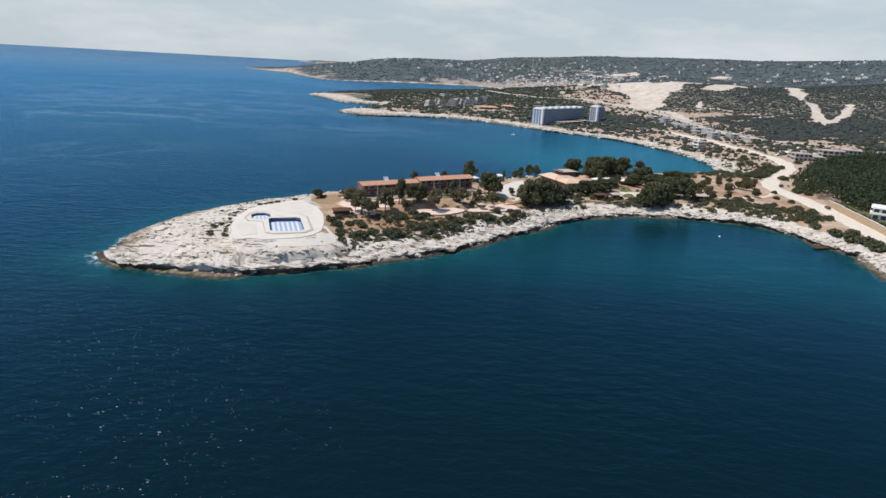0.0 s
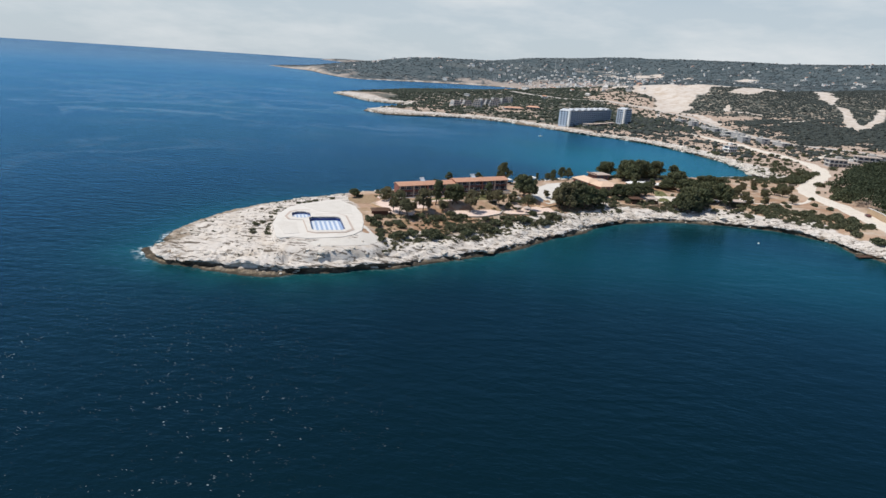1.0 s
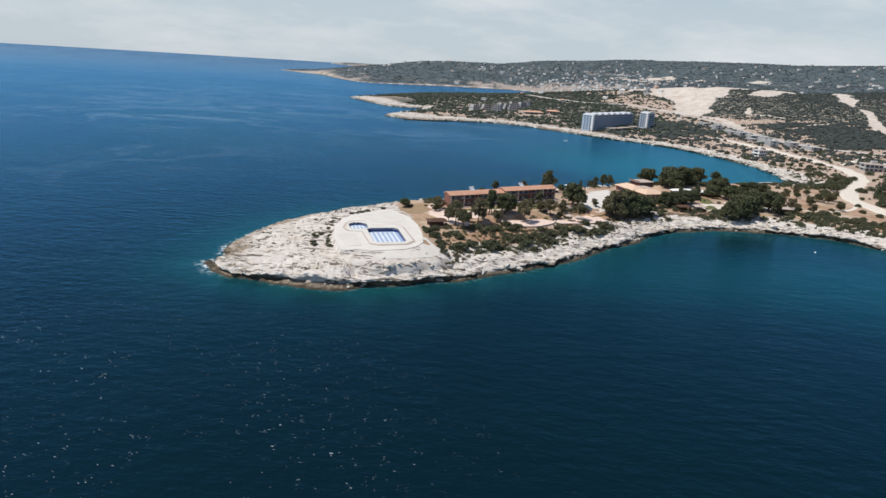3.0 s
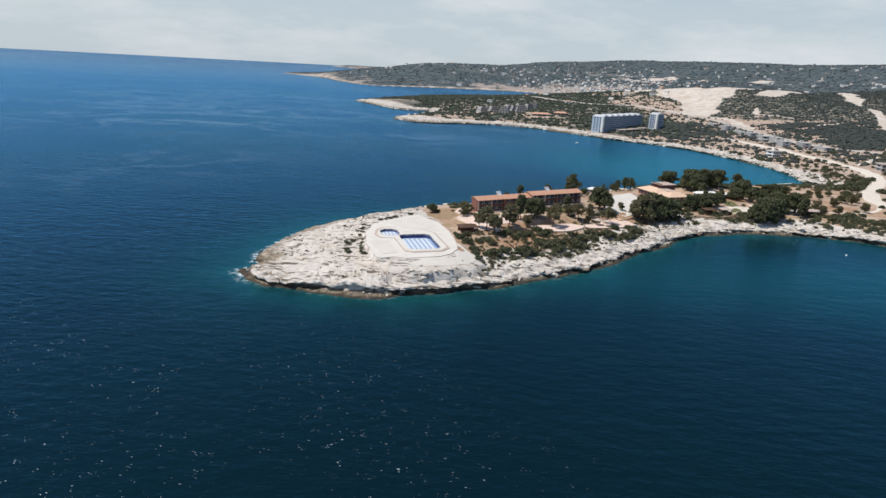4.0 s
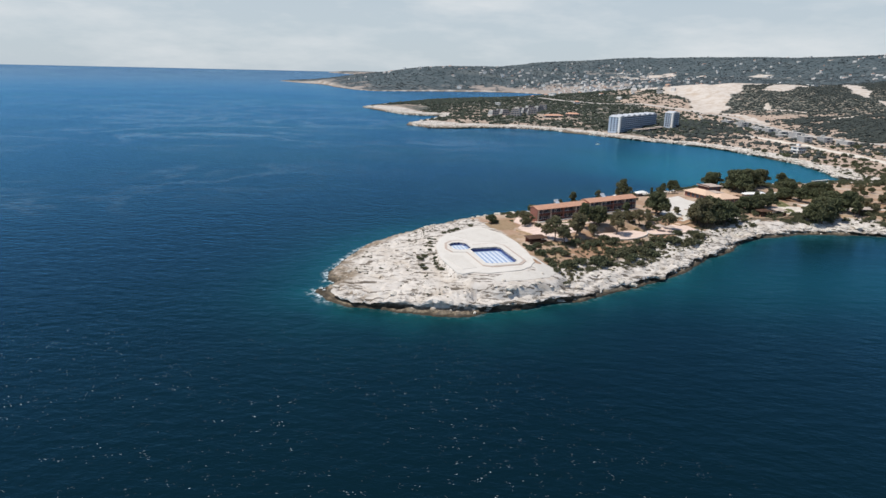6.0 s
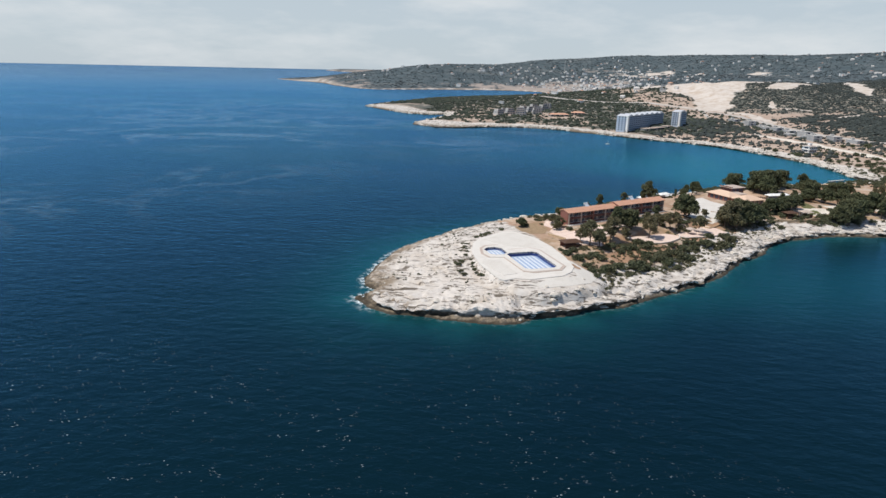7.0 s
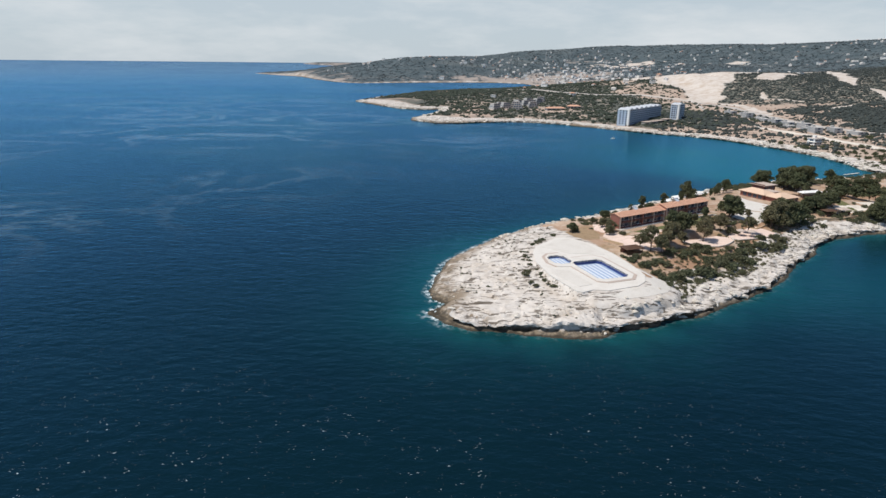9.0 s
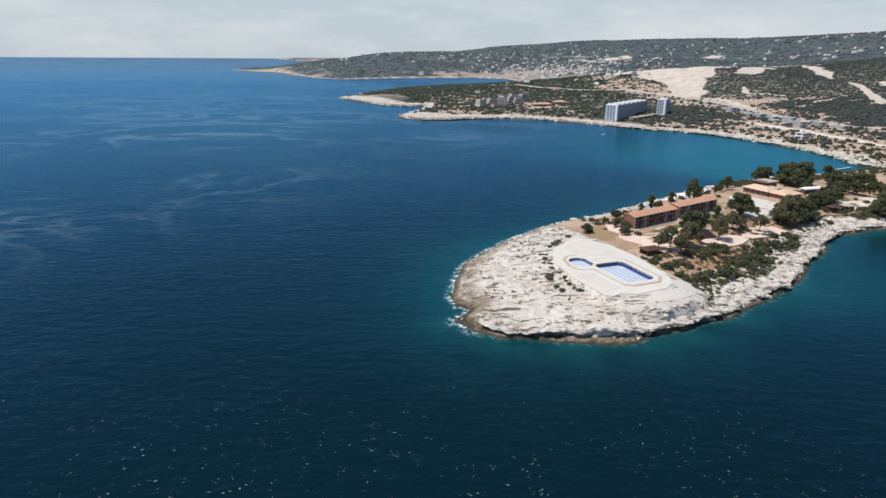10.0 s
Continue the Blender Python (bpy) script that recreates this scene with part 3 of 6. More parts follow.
def ribbon(name, line, width, material, label, category="road", raise_by=0.12, step_length=2.0, sink=0.5):
    """A road or path laid over the ground along a line, with its edges let into it."""
    line = np.array(line, float)
    # round the corners
    for _ in range(3):
        q = np.empty((2 * len(line) - 2, 2))
        q[0::2], q[1::2] = 0.75 * line[:-1] + 0.25 * line[1:], 0.25 * line[:-1] + 0.75 * line[1:]
        line = np.vstack([line[:1], q, line[-1:]])
    run = np.r_[0, np.cumsum(np.hypot(*np.diff(line, axis=0).T))]
    s = np.linspace(0, run[-1], max(int(run[-1] / step_length), 3))
    x, y = np.interp(s, run, line[:, 0]), np.interp(s, run, line[:, 1])
    t = np.stack([np.gradient(x), np.gradient(y)], 1)
    t /= np.linalg.norm(t, axis=1)[:, None] + 1e-9
    side = np.stack([t[:, 1], -t[:, 0]], 1)
    half = width / 2 * (1 + 0.14 * vnoise(s / 9, s * 0, 77))
    across = np.linspace(-1, 1, 5)
    px, py = x[:, None] + side[:, :1] * across * half[:, None], y[:, None] + side[:, 1:] * across * half[:, None]
    ground = heights(px.ravel(), py.ravel()).reshape(px.shape)
    z = np.maximum(ground, ground.mean(1, keepdims=True)) + raise_by
    z[:, 0], z[:, -1] = ground[:, 0] - sink * 0.2, ground[:, -1] - sink * 0.2
    n = len(s)
    verts = np.stack([px, py, z], -1).reshape(-1, 3)
    i = np.arange(n - 1)[:, None] * 5 + np.arange(4)[None]
    faces = np.stack([i, i + 5, i + 6, i + 1], -1).reshape(-1, 4)
    return tagged(new(name, array_mesh(name, verts, faces, material, smooth=True)), label, category, "", "structure")


def outline_grid(outline, spacing):
    """Points of a grid inside an outline."""
    o = np.array(outline, float)
    gx, gy = np.meshgrid(np.arange(o[:, 0].min(), o[:, 0].max(), spacing), np.arange(o[:, 1].min(), o[:, 1].max(), spacing))
    keep = signed_distance(gx.ravel(), gy.ravel(), o) > 0
    return gx.ravel()[keep], gy.ravel()[keep]


def patch(name, outline, material, label, category, raise_by=0.1, depth=0.6, level=None):
    """A paved or planted surface that lies on the ground, with a real edge."""
    o = []
    line = np.array(outline, float)
    for a, b in zip(line, np.roll(line, -1, axis=0)):
        count = max(int(np.hypot(*(b - a)) / 3), 1)
        o += [tuple(a + (b - a) * i / count) for i in range(count)]
    hs = heights([p[0] for p in o], [p[1] for p in o])
    top = [level] * len(o) if level is not None else [float(h) + raise_by for h in hs]
    mid = (sum(p[0] for p in o) / len(o), sum(p[1] for p in o) / len(o))
    bm = bmesh.new()
    inner = [(mid[0] + (x - mid[0]) * 0.5, mid[1] + (y - mid[1]) * 0.5) for x, y in o]
    ih = heights([p[0] for p in inner], [p[1] for p in inner])
    low = [bm.verts.new((x, y, min(z, float(h)) - depth)) for (x, y), z, h in zip(o, top, hs)]
    high = [bm.verts.new((x, y, z)) for (x, y), z in zip(o, top)]
    half = [bm.verts.new((x, y, level if level is not None else float(h) + raise_by)) for (x, y), h in zip(inner, ih)]
    hub = bm.verts.new((*mid, level if level is not None else height(*mid) + raise_by))
    n = len(o)
    for i in range(n):
        j = (i + 1) % n
        bm.faces.new((low[i], low[j], high[j], high[i]))
        bm.faces.new((high[i], high[j], half[j], half[i]))
        bm.faces.new((half[i], half[j], hub))
    return single(name, bm, material, label, category, "", "structure")


# ---------------------------------------------------------------- ground and sea
def spaced(a, b, fine, growth, most):
    """Steps from a to b that widen from fine by growth, up to most."""
    out, at, s, way = [], a, fine, 1 if b > a else -1
    while (b - at) * way > 0:
        at += way * s
        out.append(at)
        s = min(s * growth, most)
    return out


def make_ground_sheet():
    core_x = list(np.arange(-124, -22, 0.6)) + list(np.arange(-22, 250, 1.1))
    core_y = list(np.arange(174, 264, 0.6)) + list(np.arange(264, 480, 1.1))
    right = spaced(core_x[-1], 470, 1.1, 1.04, 4.5)
    right += spaced(right[-1], 4000, 4.5, 1.035, 26)
    left = spaced(core_x[0], -330, 1.1, 1.05, 4.5)
    left += spaced(left[-1], -1700, 4.5, 1.06, 26)
    up = spaced(core_y[-1], 1380, 1.1, 1.03, 4.5)
    up += spaced(up[-1], 4930, 4.5, 1.035, 26)
    down = spaced(core_y[0], -500, 1.1, 1.12, 26)
    xs, ys = np.array(left[::-1] + core_x + right), np.array(down[::-1] + core_y + up)
    gx, gy = np.meshgrid(xs, ys)
    x, y = gx.ravel(), gy.ravel()
    d = shore(x, y)
    z = land(x, y, d)
    nx, ny = len(xs), len(ys)
    i = (np.arange(ny - 1)[:, None] * nx + np.arange(nx - 1)[None]).ravel()
    faces = np.stack([i, i + 1, i + nx + 1, i + nx], -1)
    keep = (d[faces] > -9).any(1) & (np.hypot(x, y)[faces] < 4960).all(1)
    faces = faces[keep]
    used = np.unique(faces)
    renumber = np.zeros(len(x), np.int64)
    renumber[used] = np.arange(len(used))
    x, y, z, d = x[used], y[used], z[used], d[used]
    soil, scrub, bare = covers(x, y, d)
    me = array_mesh("ground", np.stack([x, y, z], -1), renumber[faces], GROUND,
                    (("soil", soil), ("remote_haze", step(1450, 2100, np.hypot(x, y))), ("inland", np.clip(step(200, 235, x) + step(430, 500, y), 0, 1)), ("scrub", scrub), ("bare", bare), ("shore", 1 - step(6, 14, d)), ("spray", (1 - step(4, 11, d)) * (1 - step(-98, -80, x - 0.45 * (y - 205))))), smooth=True)
    return tagged(new("ground", me), "white limestone shelf, tan soil and scrub-covered hills", "ground", "", "structure")


QUARRY = [(340, 1055), (322, 1110), (330, 1180), (332, 1250), (318, 1320), (300, 1420), (325, 1480), (570, 1470), (572, 1420), (500, 1310), (432, 1225), (392, 1165), (368, 1105)]
EARTHWORKS = [[(930, 1800), (820, 1530), (716, 1300)], [(716, 1300), (640, 1130), (569, 985), (486, 808)], [(486, 808), (560, 890), (640, 1010), (730, 1150)], [(505, 1215), (535, 1262), (560, 1300), (592, 1312)],
              [(330, 860), (345, 980), (330, 1070)], [(200, 1150), (320, 1090)], [(430, 960), (400, 1010), (425, 1070)], [(380, 900), (430, 880), (470, 900)]]
EARTH_WIDTH = [18, 9, 8, 24, 8, 9, 5, 5]


def bare_tips(x, y):
    """The two bald rock points of the low cape."""
    return np.exp(-(((x + 215) / 75) ** 2) - ((y - 1165) / 110) ** 2) + np.exp(-(((x + 125) / 48) ** 2) - ((y - 852) / 42) ** 2)


def covers(x, y, d):
    """Shares of soil, scrub and bare white earth at each place."""
    r = np.hypot(x, y)
    n1, n2, n3 = fbm(x, y, 22, 4, 51), fbm(x, y, 130, 4, 61), fbm(x, y, 700, 3, 71)
    on_main = np.clip(step(185, 235, x) + step(430, 500, y), 0, 1)
    # the peninsula: bare rock round its rim and over its point, soil within
    line = y - (202 + 0.78 * (x + 117))
    south = 1 - step(-14, 14, line)
    rim = 15 * south + 12 * (1 - south)
    soil = step(rim - 3, rim + 4, d + 5 * n1) * step(-52, -40, x + 0.22 * (y - 215) + 3 * n1)
    soil = np.maximum(soil, step(-2, 3, line - 6) * step(12, 18, d) * step(-60, -48, x + 2 * n1))
    tips = bare_tips(x, y)
    soil_main = step(10, 24, d + 6 * n1 - 40 * tips)
    soil = soil * (1 - on_main) + soil_main * on_main
    thick = 0.42 + 0.31 * step(90, 230, d) + 0.2 * step(300, 600, d) + 0.22 * step(810, 900, y) * step(-150, -90, 110 - x) * step(8, 20, d)
    for cx, cy, rx, ry, less in ((290, 1000, 80, 230, 0.55), (270, 640, 60, 110, 0.3), (245, 800, 75, 120, -0.35), (260, 520, 70, 60, 0.35), (420, 620, 90, 50, 0.25), (230, 1500, 120, 260, 0.25), (120, 880, 90, 40, 0.12), (85, 970, 60, 70, 0.3), (-60, 880, 60, 25, 0.12), (430, 960, 80, 60, 0.2), (620, 950, 60, 60, 0.25), (340, 900, 40, 90, 0.15), (380, 2680, 300, 220, 0.3), (180, 2500, 160, 90, 0.14), (250, 1330, 90, 120, 0.3), (600, 3150, 160, 120, 0.25), (430, 1950, 170, 300, 0.28)):
        thick = thick - less * np.exp(-((x - cx) / rx) ** 2 - ((y - cy) / ry) ** 2)
    scrub = on_main * step(0.40, 0.62, thick + 0.22 * n2 + 0.2 * n1 + 0.1 * n3) * step(12, 30, d - 40 * tips)
    bare = step(-14, 6, signed_distance(x, y, np.array(QUARRY, float)) + 18 * fbm(x, y, 60, 3, 81))
    for line_, w in zip(EARTHWORKS, EARTH_WIDTH):
        bare = np.maximum(bare, 1 - step(w * 0.6, w * 1.15, line_distance(x, y, np.array(line_, float)) + w * 0.3 * n1))
    spots = step(0.62, 0.8, fbm(x, y, 300, 5, 91) + 0.25 * n1) * step(1500, 1900, r) * step(120, 260, d) * step(0, 300, x)
    bare = np.maximum(bare * step(60, 200, d), 0.75 * spots)
    # open beach of pale rock along the bay, and trampled earth between it and the road
    open_ground = on_main * (1 - step(10, 22, d + 7 * n1)) * 0.3 * (1 - step(900, 1400, r))
    bare = np.maximum(bare, open_ground)
    return soil, scrub, bare


def make_sea_sheet():
    rings = np.cumsum([2.0] * 130 + [2.0 * 1.028**k for k in range(1, 400)])
    rings = np.r_[6.0, rings[rings < 4700], 4700.0]
    turns = np.linspace(0, 2 * math.pi, 560, endpoint=False)
    x = np.r_[-20.0, (-20 + rings[:, None] * np.cos(turns)).ravel()]
    y = np.r_[260.0, (260 + rings[:, None] * np.sin(turns)).ravel()]
    n, k = len(turns), len(rings)
    i = 1 + np.arange(k - 1)[:, None] * n + np.arange(n)[None]
    j = 1 + np.arange(k - 1)[:, None] * n + (np.arange(n)[None] + 1) % n
    faces = np.stack([i, i + n, j + n, j], -1).reshape(-1, 4)
    d = -shore(x, y)
    reach = np.hypot(x, y)
    line = y - (202 + 0.78 * (x + 117))
    cove = step(60, 140, x) * step(440, 520, y + 0.25 * x)
    shallow = np.exp(-np.maximum(d, 0) / (9 + 7 * vnoise(x / 40, y / 40, 15))) * (1 - 0.35 * step(0, 10, line)) * (1 - 0.6 * step(500, 900, reach))
    inner = (1.1 * np.exp(-((x - 195) / 125) ** 2 - ((y - 500) / 120) ** 2) + 0.36 * np.exp(-((x - 110) / 200) ** 2 - ((y - 600) / 220) ** 2)) * step(400, 470, y + 0.6 * (x - 60)) + 0.35 * np.exp(-np.maximum(d, 0) / 30) * step(-40, 0, line)
    inner = np.clip(inner + 0.32 * np.exp(-((x - 25) / 120) ** 2 - ((y - 230) / 50) ** 2) + 0.26 * np.exp(-((x - 150) / 70) ** 2 - ((y - 225) / 70) ** 2), 0, 1)
    calm = step(0, 130, x) * (1 - step(420, 520, y))
    windward = np.maximum(step(-2, 6, line) * step(-140, -100, 70 - x), 1 - step(-116, -108, x)) * (1 - step(430, 520, y))
    surf = (1 - step(0.6, 1.8 + 0.7 * windward, d)) * np.clip(windward * 0.95 + 0.1, 0, 1) * (1 - 0.6 * step(500, 700, reach))
    me = array_mesh("sea", np.stack([x, y, lift(x, y)], -1), faces, SEA, (("shallow", shallow), ("surf", surf), ("inner", inner), ("calm", calm), ("sea_haze", step(1600, 4700, reach)), ("glint_zone", (1 - step(-90, 10, x + 0.3 * (y - 100))) * (1 - 0.93 * step(95, 190, y)))), smooth=True)
    return tagged(new("sea", me), "deep blue rippled sea, turquoise over the shallows", "water", "", "structure")


def make_ledges(line):
    """The undercut lip of a shore: a slab that hangs over a dark notch."""
    line = np.array(line, float)
    run = np.r_[0, np.cumsum(np.hypot(*np.diff(line, axis=0).T))]
    s = np.arange(0, run[-1], 0.75)
    x, y = np.interp(s, run, line[:, 0]), np.interp(s, run, line[:, 1])
    t = np.stack([np.gradient(x), np.gradient(y)], 1)
    t /= np.linalg.norm(t, axis=1)[:, None]
    inward = np.stack([-t[:, 1], t[:, 0]], 1)
    bold = 1 - step(-70, -50, x)
    rise = np.clip(0.7 + 0.6 * fbm(s, 0 * s, 10, 4, 8), 0.1, 1.5) + 1.5 * bold
    jut = 1.3 * fbm(s, 0 * s + 3, 10, 5, 9) + 0.3 * bold
    profile = [(8.5, 0.3, 1.0), (7.3, 0.5, 1.0), (6.2, 0.8, 1.0), (5.2, 1.0, 1.0), (4.3, 1.02, 0.5), (2.8, 1.03, 0.0), (1.8, 1.0, 0.0), (0.9, 0.95, 0.0), (0.6, 0.76, 0.0), (2.4, 0.6, 0.0), (3.9, 0.42, 0.0), (4.1, -0.3, 0.0)]
    top = heights(x + inward[:, 0] * (jut + 6.5), y + inward[:, 1] * (jut + 6.5))
    lip = np.clip(top - 0.6 + 0.9 * fbm(s, 0 * s, 8, 4, 18), 0.9, 1.7 + rise)
    verts = []
    for k, (into, up, onto) in enumerate(profile):
        px, py = x + inward[:, 0] * (into + jut), y + inward[:, 1] * (into + jut)
        px, py = px + 0.4 * vnoise(s / 1.6, s * 0 + k, 12), py + 0.4 * vnoise(s / 1.6, s * 0 + k, 13)
        over = heights(px, py) + (0.12 if k else -0.5) + 0.12 * vnoise(s / 1.1, s * 0 + k, 15)
        free = up * lip + 0.22 * vnoise(s / 1.4, s * 0 + k, 14) * (up > 0)
        z = over * onto + free * (1 - onto)
        verts.append(np.stack([px, py, z], -1))
    n, rows = len(s), len(profile)
    verts = np.stack(verts, 1).reshape(-1, 3)
    i = (np.arange(n - 1)[:, None] * rows + np.arange(rows - 1)[None]).ravel()
    faces = np.stack([i, i + 1, i + rows + 1, i + rows], -1)
    me = array_mesh("rock_ledge", verts, faces, GROUND, (("shore", np.full(len(verts), 1.0)), ("soil", np.zeros(len(verts)))))
    return tagged(new("rock_ledge", me), "undercut limestone ledge above the waterline", "rock ledge", "", "structure")


def lump(rng, stretch=(1, 1, 1), rough=0.25, level=1):
    """An uneven low-poly lump about one metre in radius: verts and triangles."""
    bm = bmesh.new()
    bmesh.ops.create_icosphere(bm, subdivisions=level, radius=1.0)
    v = np.array([p.co[:] for p in bm.verts])
    f = np.array([[p.index for p in q.verts] for q in bm.faces])
    bm.free()
    v *= 1 + rough * rng.standard_normal((len(v), 1))
    return v * np.array(stretch), f


def scatter_mesh(name, places, sizes, shapes, material, rng, flat=1.0):
    """One mesh of many lumps. places (n, 3)."""
    verts, faces, at = [], [], 0
    kind = rng.integers(0, len(shapes), len(places))
    for k, (v, f) in enumerate(shapes):
        p, s = places[kind == k], sizes[kind == k]
        a = rng.uniform(0, 2 * math.pi, len(p))
        c, n = np.cos(a)[:, None], np.sin(a)[:, None]
        sx = s[:, None] * rng.uniform(0.8, 1.25, (len(p), 1))
        vx = (v[None, :, 0] * c - v[None, :, 1] * n) * sx + p[:, :1]
        vy = (v[None, :, 0] * n + v[None, :, 1] * c) * sx + p[:, 1:2]
        vz = v[None, :, 2] * s[:, None] * flat + p[:, 2:]
        verts.append(np.stack([vx, vy, vz], -1).reshape(-1, 3))
        faces.append((f[None] + at + (np.arange(len(p)) * len(v))[:, None, None]).reshape(-1, 3))
        at += len(p) * len(v)
    return array_mesh(name, np.concatenate(verts), np.concatenate(faces), material)


make_ground_sheet()
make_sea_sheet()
make_ledges(SHORE_SOUTH[1:31])
make_ledges(SHORE_BAY[8:])


def make_shore_rocks():
    rng = np.random.default_rng(5)
    shapes = [lump(rng, (1.2, 0.8, 0.42), 0.2) for _ in range(6)]
    line = np.array(SHORE_NORTH[::-1] + SHORE_SOUTH, float)
    run = np.r_[0, np.cumsum(np.hypot(*np.diff(line, axis=0).T))]
    s = rng.uniform(0, run[-1], 3600)
    x = np.interp(s, run, line[:, 0]) + rng.normal(0, 4.2, len(s))
    y = np.interp(s, run, line[:, 1]) + rng.normal(0, 4.2, len(s))
    d = shore(x, y)
    keep = (d > 1.2) & (d < 11) & ((d > 2.8) | (x > -66)) & ((x > -92) | (rng.random(len(x)) < 0.12))
    x, y, d = x[keep], y[keep], d[keep]
    size = 0.22 + (1.15 + 0.6 * (x > -66)) * rng.random(len(x)) ** 3.5
    z = heights(x, y) + 0.1 * size
    me = scatter_mesh("shore_rocks", np.stack([x, y, z], -1), size, shapes, LIMESTONE, rng)
    tagged(new("shore_rocks", me), "loose weathered limestone rocks along the shore", "rocks", "", "stuff")


def make_bay_rocks():
    """Broken pale rock along the far shore of the bay and round the points of the cape."""
    rng = np.random.default_rng(15)
    shapes = [lump(rng, (1.4, 0.9, 0.5), 0.22) for _ in range(6)]
    line = np.array(SHORE_BAY, float)
    run = np.r_[0, np.cumsum(np.hypot(*np.diff(line, axis=0).T))]
    s = rng.uniform(0, run[-1], 5200)
    x, y = np.interp(s, run, line[:, 0]) + rng.normal(0, 6, len(s)), np.interp(s, run, line[:, 1]) + rng.normal(0, 6, len(s))
    d = shore(x, y)
    keep = (d > 0.3) & (d < 9) & (fbm(x, y, 30, 3, 19) > -0.25)
    x, y = x[keep], y[keep]
    size = 0.5 + 1.9 * rng.random(len(x)) ** 3
    me = scatter_mesh("bay_rocks", np.stack([x, y, heights(x, y) + 0.1 * size], -1), size, shapes, LIMESTONE, rng)
    tagged(new("bay_rocks", me), "broken pale rocks along the shore of the bay", "rocks", "", "stuff")


make_shore_rocks()
make_bay_rocks()


# ---------------------------------------------------------------- the pool terrace on the point
def chamfered(cx, cy, length, width, cut, u=POOL_ALONG):
    """A rectangle with cut corners, its long side along u."""
    v = (-u[1], u[0])
    l, w, c = length / 2, width / 2, cut
    local = [(-l + c, -w), (l - c, -w), (l, -w + c), (l, w - c), (l - c, w), (-l + c, w), (-l, w - c), (-l, -w + c)]
    return [(cx + a * u[0] + b * v[0], cy + a * u[1] + b * v[1]) for a, b in local]


def make_pool(label, cx, cy, length, width, cut, depth, lanes, level):
    pool = thing("swimming_pool", label, "swimming pool", group="pools on the terrace")
    edge, lip = chamfered(cx, cy, length, width, cut), chamfered(cx, cy, length + 0.5, width + 0.5, cut + 0.1)
    part("lip", ring(lip, edge, level - 0.3, level + 0.3), TERRACE, pool, "white lip of the pool")
    bm = bmesh.new()
    n = len(edge)
    low = [bm.verts.new((x, y, level - depth)) for x, y in edge]
    high = [bm.verts.new((x, y, level + 0.3)) for x, y in edge]
    for i in range(n):
        bm.faces.new((low[i], high[i], high[(i + 1) % n], low[(i + 1) % n]))
    part("basin_wall", bm, POOL_WALL, pool, "navy blue tiled basin wall")
    part("basin_floor", prism(chamfered(cx, cy, length - 0.02, width - 0.02, cut), level - depth - 0.25, level - depth + 0.02), POOL_FLOOR, pool, "pale blue painted basin floor")
    u, v = POOL_ALONG, (-POOL_ALONG[1], POOL_ALONG[0])
    for k in range(lanes):
        off = (k + 0.5) / lanes * (width - 1.4) - (width - 1.4) / 2
        l, w = length / 2 - 0.9, width / lanes * 0.23
        quad = [(cx + a * u[0] + b * v[0], cy + a * u[1] + b * v[1]) for a, b in ((-l, off - w), (l, off - w), (l, off + w), (-l, off + w))]
        part("lane_stripe", prism(quad, level - depth + 0.02, level - depth + 0.035), POOL_LANE, pool, "white painted lane stripe")
    return pool


DECK = 8.45


def make_slab(name, outline, low, high, material, label, more):
    """A slab with the two basins cut out of it."""
    slab = single(name, prism(outline, low, high), material, label, "terrace", "", "structure")
    cutters = []
    for cx, cy, l, w, c in ((-57.9, 218.5, 19.4, 11.9, 1.5), (-70.2, 228.6, 9.6, 7.0, 2.0)):
        l, w, c = l + more, w + more, c + 0.2 * more
        me = bpy.data.meshes.new("cut")
        cut = prism(chamfered(cx, cy, l, w, c), DECK - 2.2, DECK + 1)
        cut.to_mesh(me), cut.free()
        hole = new("cut", me)
        cutters.append(hole)
        mod = slab.modifiers.new("cut", "BOOLEAN")
        mod.object, mod.operation, mod.solver = hole, "DIFFERENCE", "EXACT"
    done = bpy.data.meshes.new_from_object(slab.evaluated_get(bpy.context.evaluated_depsgraph_get()))
    slab.modifiers.clear()
    slab.data = done
    for hole in cutters:
        bpy.data.objects.remove(hole)
    return slab


RIM = [(-75.6, 225), (-76, 232.4), (-74, 236.2), (-69, 237.8), (-65.6, 231.8), (-56.8, 235.2), (-53, 232.6), (-46.4, 213), (-48.4, 208.4), (-58.4, 204.6), (-61.8, 205.6), (-67.6, 221.2), (-73, 220.8)]
make_slab("pool_terrace", TERRACE_EDGE, DECK - 0.4, DECK, TERRACE, "white concrete pool terrace with cut corners", 0.6)
make_slab("terrace_wall", [(-61.5 + 0.99 * (x + 61.5), 226 + 0.993 * (y - 226)) for x, y in TERRACE_EDGE], DECK - 3.4, DECK - 0.4, MASONRY, "pale ochre rubble wall below the pool terrace", 0.7)
make_slab("pool_coping", RIM, DECK - 0.3, DECK + 0.16, COPING, "rose-white coping step round both pools", 0.45)
make_slab("pool_surround", [(-61.5 + 0.93 * (x + 61.5), 221 + 0.945 * (y - 221)) for x, y in RIM], DECK - 0.2, DECK + 0.24, TERRACE, "white raised surround of both pools", 0.4)
make_pool("drained main pool with white lanes on pale blue paint", -57.9, 218.5, 19.4, 11.9, 1.5, 1.25, 6, DECK)
make_pool("small drained children's pool painted pale blue", -70.2, 228.6, 9.6, 7.0, 2.0, 0.75, 4, DECK)
